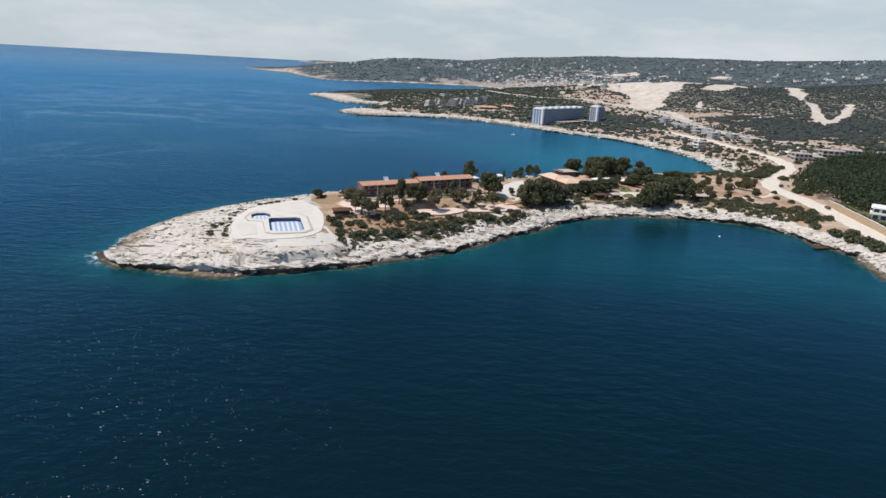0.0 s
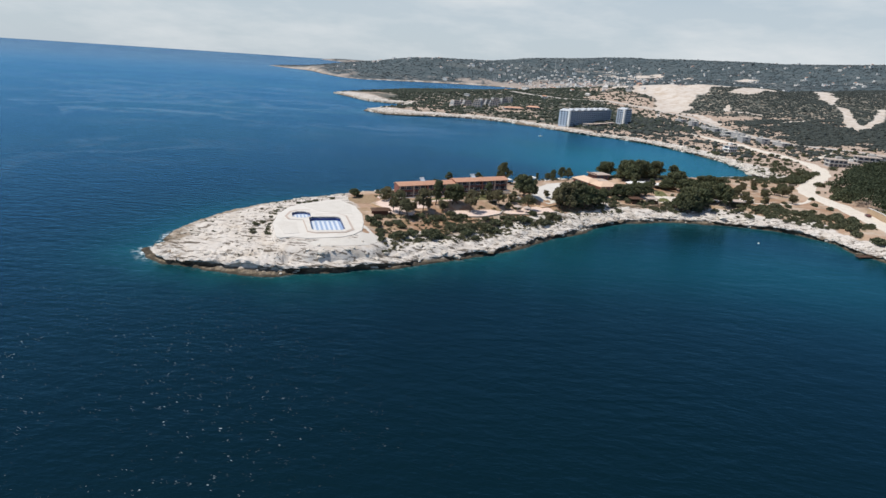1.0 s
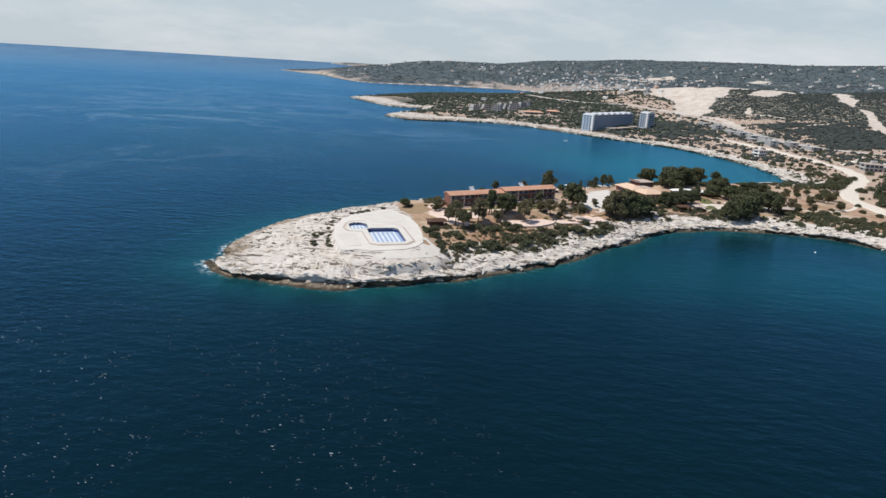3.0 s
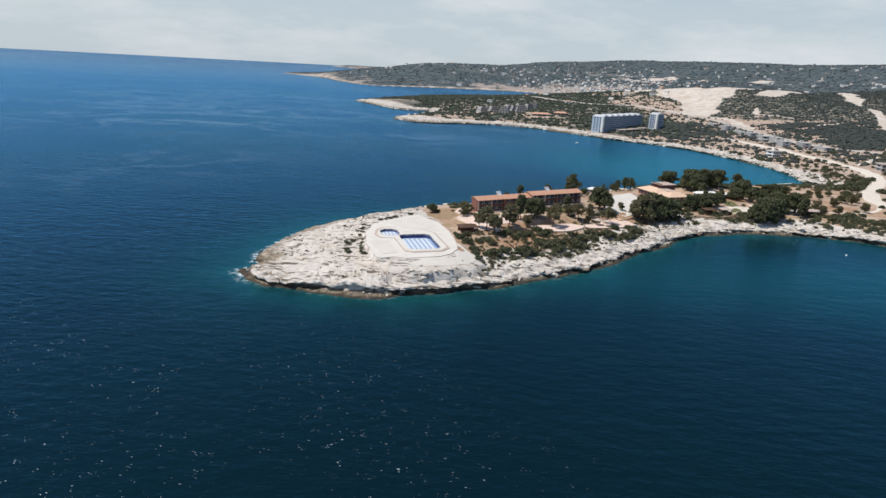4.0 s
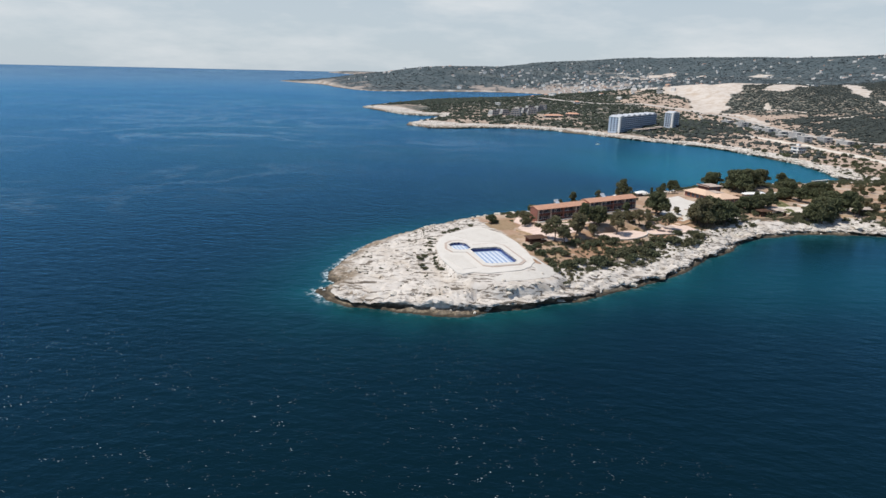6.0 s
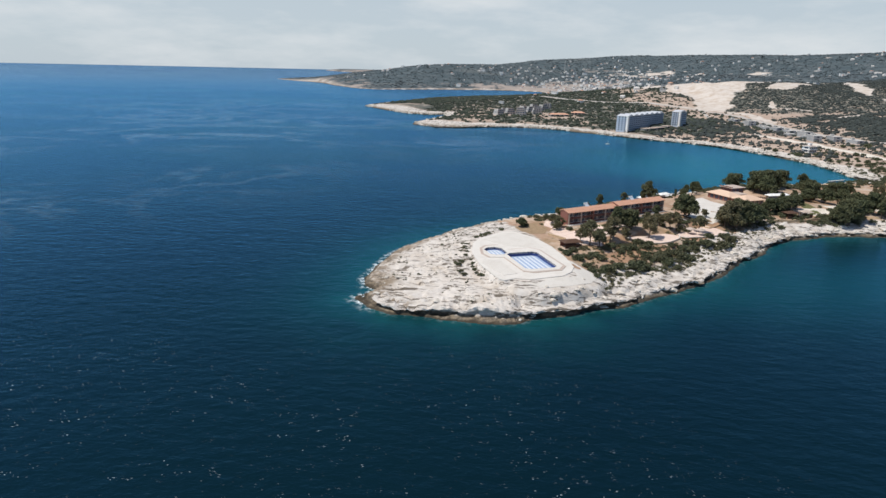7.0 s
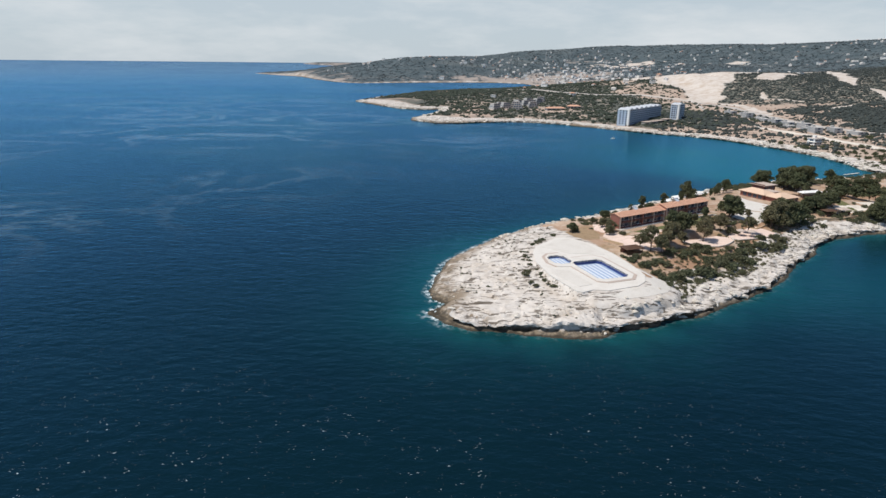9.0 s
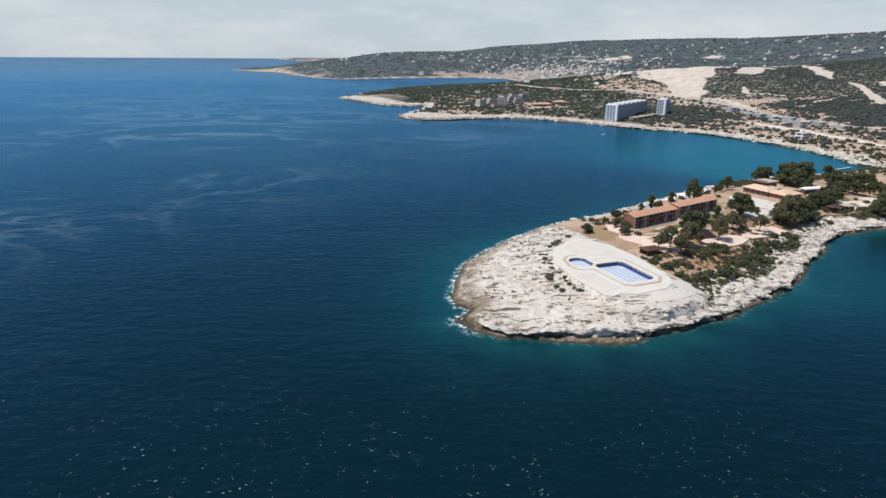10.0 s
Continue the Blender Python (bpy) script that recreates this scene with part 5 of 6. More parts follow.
SPECIES = {
    "pine": tree_template(11, 10.5, 4.4, 0.28, 25, 3565, 0.34, PINE, "dark green spreading pine on dry soil", low=0.2),
    "pine_tall": tree_template(12, 12.5, 4.0, 0.3, 28, 3875, 0.34, PINE, "tall dark green pine on dry soil", low=0.18),
    "grove": tree_template(13, 9.5, 5.6, 0.32, 34, 4650, 0.36, PINE, "broad dense dark green tree", flat=0.9, low=0.14),
    "gum": tree_template(14, 9.0, 4.2, 0.22, 20, 2325, 0.30, OLIVE, "open grey-green tree with bare stems", low=0.34),
    "olive": tree_template(15, 6.0, 3.4, 0.2, 18, 2170, 0.27, OLIVE, "grey-green olive tree in the garden", low=0.15),
    "narrow": tree_template(16, 8.5, 2.0, 0.18, 18, 1860, 0.29, PINE, "narrow dark evergreen behind the guest house", flat=1.2, low=0.2),
    "bush": tree_template(17, 2.4, 2.2, 0.09, 14, 900, 0.27, MAQUIS, "dark green maquis bush on rocky ground", "shrub", low=0.1),
    "low_bush": tree_template(18, 1.4, 2.1, 0.07, 13, 780, 0.24, MAQUIS, "low spreading green bush on rocky ground", "shrub", flat=0.6, low=0.08),
    "dry_bush": tree_template(19, 1.0, 1.3, 0.05, 9, 420, 0.2, OLIVE, "small dry grey-green bush", "shrub", flat=0.8, low=0.1),
    "round": tree_template(20, 4.6, 3.3, 0.2, 23, 2635, 0.27, PINE, "round dark green tree on the bare shore", flat=0.9, low=0.25),
}
HOUSE_EDGE = [(-36.9, 268.8), (14.8, 301.1), (11.1, 307), (-40.6, 274.8)]
planted = random.Random(4)
first_use = set()


def plant(kind, x, y, scale=1.0, group="trees of the peninsula", up=0.0):
    z = height(x, y) + up
    busy = max(float(signed_distance(np.array([x], float), np.array([y], float), np.array(o, float))[0]) for o in (TERRACE_EDGE, HOUSE_EDGE, HALL_EDGE))
    if z < 0.6 or busy > 0.3:
        return
    m = pose(x, y, z - 0.05, planted.uniform(-4, 4), planted.uniform(-4, 4), planted.uniform(0, 360))
    base = SPECIES[kind]
    if kind in first_use:
        base = copy_thing(base, m)
    else:
        first_use.add(kind)
        base.matrix_basis = m
    base.scale = (scale * planted.uniform(0.92, 1.08), scale * planted.uniform(0.92, 1.08), scale * planted.uniform(0.9, 1.1))
    tagged(base, group=group)


for kind, spots in (
    # the garden between the terrace and the white yard
    ("gum", [(-33, 240, 1.08), (-29.5, 238, 0.85), (-24, 245.5, 1.0), (-4.4, 260, 1.0), (9, 274, 0.85), (22.5, 277, 0.85), (-36, 244, 0.65), (40, 290, 1.4), (38, 287, 1.1), (43, 286, 0.9)]),
    ("grove", [(-12.5, 265, 1.0), (-10, 267, 0.75), (20.5, 295, 1.05), (23.5, 297, 0.85), (45, 292, 1.25), (50, 295, 1.35), (54.5, 298, 1.2), (58, 301, 0.9), (47, 298, 1.2)]),
    ("narrow", [(-19.5, 259, 1.35), (-18, 261, 1.05), (25.5, 299, 1.0), (4.5, 280, 1.0)]),
    ("olive", [(5, 276, 0.8), (-28, 246, 0.6), (-16, 252, 0.7), (13, 275, 0.6), (-41, 267, 0.9), (-42.5, 264, 0.7), (-43, 275, 0.7), (34, 300, 0.6), (15, 281, 0.65), (-15, 256, 0.6), (1, 284, 0.6), (17, 290, 0.6), (31, 266, 0.55), (-22, 251, 0.7)]),
    # behind the guest house
    ("pine", [(13, 324, 1.05)]),
    ("narrow", [(-15, 307, 1.15), (-1, 320, 1.05), (-22.5, 302, 0.8), (11, 326, 0.9), (33, 342, 0.6)]),
    ("round", [(-57, 270, 0.95), (-36, 296, 1.05), (-30, 300, 0.7), (-44, 287, 0.6), (-8, 316, 0.8), (22, 338, 0.8)]),
    # round the restaurant
    ("pine", [(49, 362, 0.75), (44, 358, 0.6), (40, 352, 0.5), (55, 370, 0.7), (84, 330, 0.7)]),
    ("grove", [(78, 376, 1.1), (87, 368, 1.1), (90, 374, 1.15), (98, 372, 1.2), (106, 388, 1.1), (113, 391, 1.05), (92, 362, 1.0), (101, 381, 1.1)]),
    ("pine_tall", [(75.5, 372, 0.85), (104, 391, 0.9), (96, 368, 0.95), (112, 393, 0.85), (121, 379, 0.9)]),
    ("grove", [(73, 318, 0.75), (79, 322, 0.7), (86, 324, 0.8), (91, 327, 0.75), (66, 316, 0.55), (122, 378, 0.95), (112, 356, 0.95), (117, 350, 0.9), (109, 348, 0.8)]),
    # the neck
    ("grove", [(104, 309, 1.05), (109, 310, 1.25), (113, 314, 1.1), (107, 316, 1.0), (122, 326, 1.1), (129, 328, 1.1), (126, 334, 1.0), (118, 322, 0.75), (143, 380, 0.8), (137, 376, 0.75), (150, 383, 0.7)]),
    ("narrow", [(133, 321, 1.2), (130, 319.5, 1.0)]),
    ("pine", [(121, 343, 0.8), (131, 352, 0.75), (141, 346, 0.65), (128, 366, 0.7), (116, 368, 0.8), (98, 343, 0.6), (90, 350, 0.7)]),
    ("olive", [(149, 343, 0.95), (144, 341, 0.85), (179, 347, 0.85), (171, 362, 0.8), (158, 336, 0.8), (148, 352, 0.9), (163, 377, 0.9), (168, 358, 0.9), (184, 369, 1.0), (176, 391, 0.8), (191, 377, 0.9), (136, 354, 0.9), (156, 366, 0.8), (140, 332, 0.7), (147, 330, 0.8), (152, 340, 0.6)]),
    ("round", [(181, 374, 1.0), (192, 387, 1.0), (186, 380, 0.9), (212, 418, 0.9), (184, 394, 0.8), (172, 382, 0.7), (142, 362, 0.8), (152, 376, 0.8)]),
):
    for x, y, s in spots:
        plant(kind, x, y, s)
for kind, spots in (
    ("bush", [(27.6, 261, 1.5), (-30, 218, 1.5), (-19.4, 223, 1.8), (-16.5, 224, 1.3), (2.6, 240, 1.5), (18.3, 258, 1.5), (21.5, 260, 1.2), (-8.2, 232.5, 1.3), (12, 252, 1.4), (7, 250, 1.2), (-12, 247, 1.2), (-8, 248, 1.0), (36, 272, 1.3), (-43, 229, 1.1), (-40, 224, 1.2), (-38, 219, 1.0), (-41, 233, 1.0), (-36, 228, 0.9), (-37, 213, 0.9), (-29, 219, 1.2), (-26, 222, 1.2), (-12, 234, 1.0), (-16, 241, 1.1), (6, 248, 1.1), (24, 257, 1.0), (-37, 263, 0.8), (17, 277, 1.0), (24, 268, 1.2), (2, 245, 1.0), (-4, 240, 0.9), (-31, 228, 1.0)]),
    ("low_bush", [(-76, 206.5, 0.65), (-77.5, 208, 0.36), (-78, 212.5, 0.58), (-78.8, 214.5, 0.40), (-78.6, 217, 0.58), (-79.8, 218.5, 0.43), (-79.4, 222, 0.40), (-80.6, 230, 0.50), (-80.2, 233, 0.58), (-80.8, 236, 0.36), (-80, 241, 0.36), (-77, 249.5, 0.65), (-75, 251.5, 0.50), (-73.5, 254, 0.72), (-71, 257, 0.43), (-34, 203.5, 0.7), (-23, 217, 1.1), (-33, 217, 1.0), (-13, 224, 1.0), (-66, 265, 0.8), (-55, 272, 0.9), (-84, 247, 0.36), (-48, 284, 0.8), (-36, 210, 0.9), (-72, 203, 0.36), (-45, 234, 0.8)]),
    ("bush", [(161, 330, 1.6), (163.5, 331.5, 1.3), (168, 312, 1.6), (171, 313, 1.3), (146, 321, 1.4), (149, 322, 1.2), (201, 404, 1.6), (154, 327, 1.2), (188, 318, 1.3), (185, 314, 1.6), (182, 308, 1.7), (180, 300, 1.7), (178, 289, 1.6), (177, 282, 1.5), (187, 304, 1.7), (184, 296, 1.6), (190, 310, 1.4), (181, 312, 1.3), (177, 268, 1.7), (180, 262, 2.0), (183, 256, 2.0), (184, 266, 1.8), (181, 246, 2.0), (185, 240, 2.0), (184, 249, 1.8), (158, 321, 1.0), (165, 316, 1.1), (198, 363, 1.0), (179, 326, 1.0), (150, 322, 0.9), (170, 334, 1.0), (160, 342, 0.9), (173, 345, 0.9), (194, 336, 1.1), (185, 358, 1.2), (162, 329, 1.2), (174, 321, 1.3), (190, 345, 1.0)]),
):
    for x, y, s in spots:
        plant(kind, x, y, s, "shrubs of the peninsula")


def wild_spots(count, box_, inland, seed):
    """Free places on open ground: not on rock, paving or buildings."""
    rng = np.random.default_rng(seed)
    x0, x1, y0, y1 = box_
    x, y = rng.uniform(x0, x1, count * 12), rng.uniform(y0, y1, count * 12)
    d = shore(x, y)
    busy = np.max([signed_distance(x, y, np.array(o, float)) for o in BUILT], axis=0)
    clump = fbm(x, y, 16, 3, 58)
    keep = (d > inland) & (d < 36) & (busy < -1) & (x + 0.22 * (y - 215) > -44) & (clump > rng.uniform(-0.9, 0.5, len(x)))
    keep &= line_distance(x, y, np.array([(193, 230), (193, 257), (199, 286), (203, 315), (206, 345), (205, 368), (208, 392), (228, 423), (268, 478)], float)) > 6.5
    return x[keep][:count], y[keep][:count]


def wild_shrubs():
    """Bushes sown singly over the slope between the garden and the bare rock, and as a thicket over the neck."""
    rng = random.Random(21)
    for x, y in zip(*wild_spots(52, (-48, 62, 205, 300), 10, 5)):
        plant(rng.choice(("bush", "low_bush", "low_bush", "dry_bush", "dry_bush")), float(x), float(y), rng.uniform(0.4, 1.4), "shrubs of the peninsula")
    for x, y in zip(*wild_spots(46, (-40, 40, 228, 292), 14, 15)):
        plant(rng.choice(("bush", "low_bush", "dry_bush", "dry_bush")), float(x), float(y), rng.uniform(0.6, 1.3), "shrubs of the peninsula")
    seeds = np.random.default_rng(6)
    places = [wild_spots(1050, (60, 200, 292, 410), 8, 7), wild_spots(60, (-60, 70, 290, 400), 8, 8), wild_spots(430, (150, 262, 300, 520), 7, 9)]
    x, y = np.concatenate([p[0] for p in places]), np.concatenate([p[1] for p in places])
    z = heights(x, y)
    lobes = []
    for a, b, c in zip(x, y, z):
        r = 0.45 + 1.1 * seeds.random() ** 2
        for _ in range(2):
            lobes.append((a + seeds.normal(0, 0.5 * r), b + seeds.normal(0, 0.5 * r), c + 0.35 * r, r * (0.7 + 0.4 * seeds.random()), 0.75))
    me = crown_mesh("maquis", seeds, lobes, 60 * len(lobes), 0.24, MAQUIS)
    tagged(new("maquis", me), "dry green maquis scrub over tan soil", "scrub", "", "stuff")
    x, y = wild_spots(900, (-48, 62, 205, 300), 8, 10)
    lobes = [(a, b, c + 0.1, 0.3 + 0.7 * seeds.random() ** 2.5, 0.7) for a, b, c in zip(x, y, heights(x, y))]
    me = crown_mesh("dry_scrub", seeds, lobes, 46 * len(lobes), 0.17, OLIVE)
    tagged(new("dry_scrub", me), "small dry grey-green tufts over tan soil", "scrub", "", "stuff")


def rock_tufts():
    rng = random.Random(63)
    for _ in range(26):
        y = rng.uniform(205, 262)
        x = -81 - rng.expovariate(0.7) + max(0, y - 240) * 0.55
        plant(rng.choice(("low_bush", "dry_bush", "dry_bush")), x, y, rng.uniform(0.35, 0.7), "shrubs of the peninsula")


rock_tufts()


def rock_plants():
    """Tiny dark cushions in the cracks of the bare rock."""
    rng = np.random.default_rng(12)
    x, y = rng.uniform(-116, 60, 2600), rng.uniform(180, 300, 2600)
    d = shore(x, y)
    soil = covers(x, y, d)[0]
    keep = (d > 5) & (d < 34) & (soil < 0.4) & (fbm(x, y, 12, 3, 44) > 0.05) & (signed_distance(x, y, np.array(TERRACE_EDGE, float)) < -1) & (signed_distance(x, y, np.array(APRON_EDGE, float)) < -0.5)
    x, y = x[keep][:340], y[keep][:340]
    lobes = [(a, b, c + 0.05, 0.16 + 0.4 * rng.random() ** 3, 0.6) for a, b, c in zip(x, y, heights(x, y))]
    me = crown_mesh("rock_plants", rng, lobes, 26 * len(lobes), 0.13, MAQUIS)
    tagged(new("rock_plants", me), "small dark cushion plants in the rock cracks", "plants", "", "stuff")


rock_plants()
BUILT = [TERRACE_EDGE, APRON_EDGE, ROUND_TERRACE, UPPER_TERRACE, MOTEL_EDGE, MOTEL_EDGE_UPPER, HALL_EDGE] + [o for o, _ in PAVED]
wild_shrubs()


# ---------------------------------------------------------------- roads of the mainland
COAST_ROAD = [(190, 225), (193, 257), (199, 286), (203, 315), (206, 345), (205, 368), (208, 392), (228, 423), (268, 478), (283, 512), (292, 562), (284, 611), (283, 660), (270, 710), (262, 740)]
HIGHWAY = [(430, 540), (411, 579), (392, 606), (378, 644), (362, 655), (340, 690), (330, 730), (322, 790), (320, 880), (320, 980), (310, 1070), (255, 1110), (203, 1135), (120, 1276), (66, 1360), (-20, 1560)]
ribbon("coast_road", COAST_ROAD, 13.5, GRAVEL, "white dusty gravel road along the bay")
ribbon("track", [(206, 378), (190, 352), (170, 343), (150, 340)], 3.0, GRAVEL, "sandy track from the road to the garden")
ribbon("highway", HIGHWAY, 11, ASPHALT, "pale dusty highway behind the coast", raise_by=0.35, step_length=5)
ribbon("track", [(262, 740), (270, 820), (262, 900), (285, 980), (310, 1060)], 5, ASPHALT, "dusty track below the quarry", raise_by=0.35, step_length=5)
ribbon("track", [(300, 566), (330, 590), (362, 640)], 6, GRAVEL, "dusty track between the roads", raise_by=0.3, step_length=4)
ribbon("breakwater_road", [(-62, 1870), (30, 1850), (122, 1780), (240, 1600), (303, 1520), (330, 1400)], 14, ASPHALT, "pale road along the inlet", raise_by=1.2, step_length=10)


def make_retaining_wall():
    """Blocks of ochre masonry that hold the bank beside the road."""
    wall = thing("retaining_wall", "ochre stone retaining wall beside the gravel road", "wall")
    line = np.array([(211, 332), (209, 316), (207, 302), (204.5, 286), (201.5, 270), (198.5, 255), (196.5, 235)], float)
    for (x0, y0), (x1, y1) in zip(line[:-1], line[1:]):
        n = 4
        for k in range(n):
            a, b = (x0 + (x1 - x0) * k / n, y0 + (y1 - y0) * k / n), (x0 + (x1 - x0) * (k + 1) / n, y0 + (y1 - y0) * (k + 1) / n)
            z = height(*a)
            part("wall_panel", prism([a, b, (b[0] + 0.8, b[1]), (a[0] + 0.8, a[1])], z - 1.0, z + 2.9 + 0.1 * (k % 2)), SANDSTONE, wall)
            part("cap", prism([(a[0] - 0.1, a[1]), (b[0] - 0.1, b[1]), (b[0] + 0.9, b[1]), (a[0] + 0.9, a[1])], z + 3.0, z + 3.2), CONCRETE, wall)
    patch("bank", [(211.8, 332), (207.8, 302), (205.2, 286), (202.2, 270), (199.2, 255), (197.3, 236), (262, 236), (262, 330)], LAWN, "green bank above the retaining wall", "bank", level=height(205, 290) + 2.7, depth=6)
    return wall


make_retaining_wall()


# ---------------------------------------------------------------- houses
def storeys(thing_, w, d, floors, wall, glass, z0=0.0, h=3.0, bays=4):
    """Walls, floor bands and rows of windows."""
    part("wall", box(-w / 2, w / 2, -d / 2, d / 2, z0 - 2.5, z0 + floors * h), wall, thing_)
    pane = None
    for f in range(floors):
        part("floor_band", box(-w / 2 - 0.9, w / 2 + 0.9, -d / 2 - 1.3, d / 2 + 0.2, z0 + (f + 1) * h - 0.28, z0 + (f + 1) * h), wall, thing_, "projecting slab")
        for k in range(bays):
            x = (k + 0.5) / bays * w - w / 2
            at = pose(x, -d / 2 - 0.02, z0 + f * h + 0.5)
            if pane is None:
                pane = part("window", box(-w / bays * 0.33, w / bays * 0.33, -0.05, 0.05, 0, h * 0.62), glass, thing_, "dark window", at).data
            else:
                part("window", pane, None, thing_, "dark window", at)
        part("window", box(-w / 2 - 0.03, -w / 2 + 0.05, -d * 0.25, d * 0.2, z0 + f * h + 0.6, z0 + f * h + h * 0.75), glass, thing_, "dark window")


def make_villa():
    x, y = 215.5, 291
    v = thing("villa", "white modern villa with terraces on a green bank", "house", pose(x, y, height(205, 290) + 2.7, 0, 0, -35))
    storeys(v, 13, 9, 2, WHITE, GLASS)
    part("roof", box(-7, 7, -5.2, 5, 6.0, 6.35, 0.05), WHITE, v, "white flat roof")
    part("stair_tower", box(2, 5.5, 0, 4.5, 6.3, 8.4), WHITE, v)
    part("parapet", box(-7.2, 7.2, -5.9, -5.7, 2.9, 3.9), WHITE, v)
    return v


make_villa()


def make_house(m, w, d, floors, label, wall, roof=None):
    h = thing("house", label, "house", m, "houses by the bay")
    storeys(h, w, d, floors, wall, GLASS)
    if roof:
        part("roof", hip_roof(-w / 2, w / 2, -d / 2, d / 2, floors * 3.0, floors * 3.0 + 2, 0.6), roof, h, "terracotta roof")
    else:
        part("roof", box(-w / 2 - 0.5, w / 2 + 0.5, -d / 2 - 0.6, d / 2 + 0.5, floors * 3.0, floors * 3.0 + 0.35, 0.04), COPING, h, "flat roof")
        part("roof_room", box(0, w * 0.3, 0, d * 0.35, floors * 3.0 + 0.3, floors * 3.0 + 2.4), wall, h)
    return h


def on_ground(x, y, turn, up=0.0):
    return pose(x, y, height(x, y) + up, 0, 0, turn)


make_house(on_ground(250, 614, 25), 10, 8, 2, "small white two-storey house beside the bay", WHITE)
make_house(on_ground(306, 532, -5), 14, 10, 2, "unfinished pale house among shrubs", GREYCON)
make_house(on_ground(322, 540, -5), 10, 9, 1, "low pale house among shrubs", WHITE)
make_house(on_ground(344, 552, -12), 18, 10, 2, "pale unfinished two-storey block by the wood", GREYCON)
make_house(on_ground(366, 560, -12), 14, 10, 2, "grey unfinished two-storey block by the wood", GREYCON)
make_house(on_ground(330, 505, -20), 13, 6, 1, "low shed with a pale roof", WHITE)


make_house(on_ground(60, 966, 12), 30, 10, 1, "long low house with a rust-red roof on the cape", GREYCON, TILES)
make_house(on_ground(92, 985, -8), 20, 9, 1, "low house with a rust-red roof on the cape", COPING, TILES)


def make_shell(m, floors, label):
    """A raw block under construction: floor slabs, columns, blockwork and dark panels for shaded window holes."""
    s = thing("building_shell", label, "building", m, "row of unfinished blocks")
    w, d, h = 15, 9, 2.9
    for f in range(floors + 1):
        part("slab", box(-w / 2, w / 2, -d / 2, d / 2, f * h - 0.25, f * h), GREYCON, s)
    for f in range(floors):
        part("blockwork", box(-w / 2 + 0.15, w / 2 - 0.15, -d / 2 + 0.15, d / 2 - 0.15, f * h, (f + 1) * h - 0.25), RAWBLOCK, s, "bluish grey blockwork")
        for k in range(4):
            x = -w / 2 + 0.3 + k * (w - 0.9) / 3
            part("column", box(x, x + 0.35, -d / 2 + 0.02, -d / 2 + 0.4, f * h, (f + 1) * h - 0.25), GREYCON, s)
            if k < 3:
                part("opening", box(x + 1.3, x + (3.6 if (k + f) % 2 else 2.7), -d / 2 + 0.1, -d / 2 + 0.2, f * h + 0.5, f * h + 2.3), GLASS, s, "dark panel in place of a shaded window hole")
        part("opening", box(-w / 2 + 0.1, -w / 2 + 0.2, -1.5, 1.2, f * h + 0.6, f * h + 2.3), GLASS, s, "dark panel in place of a shaded window hole")
    part("stair_head", box(1, 4, 0, 3, floors * h, floors * h + 2.0), GREYCON, s)
    part("foundation", box(-w / 2, w / 2, -d / 2, d / 2, -4, -0.25), GREYCON, s)
    return s


SHELL_ROW = [(296, 692, 90), (299, 709, 94), (301, 727, 94), (300, 745, 92), (300, 763, 93), (298, 781, 91), (297, 799, 92), (295, 817, 91), (293, 836, 94), (290, 856, 95), (287, 878, 97), (318, 690, 92), (322, 668, 100)]
shells = [make_shell(on_ground(296, 692, 88, 0.3), 2, "unfinished two-storey grey concrete block"), make_shell(on_ground(299, 709, 95, 0.3), 1, "unfinished low grey concrete block")]
for k, (x, y, turn) in enumerate(SHELL_ROW[2:]):
    copy_thing(shells[(k * k) % 3 % 2], on_ground(x + (3, -3, 4, 0, -2)[k % 5], y, turn + (4, -6, 2, 7, -3)[k % 5], (0.4, -0.6, 0.8, -1.0)[k % 4]))


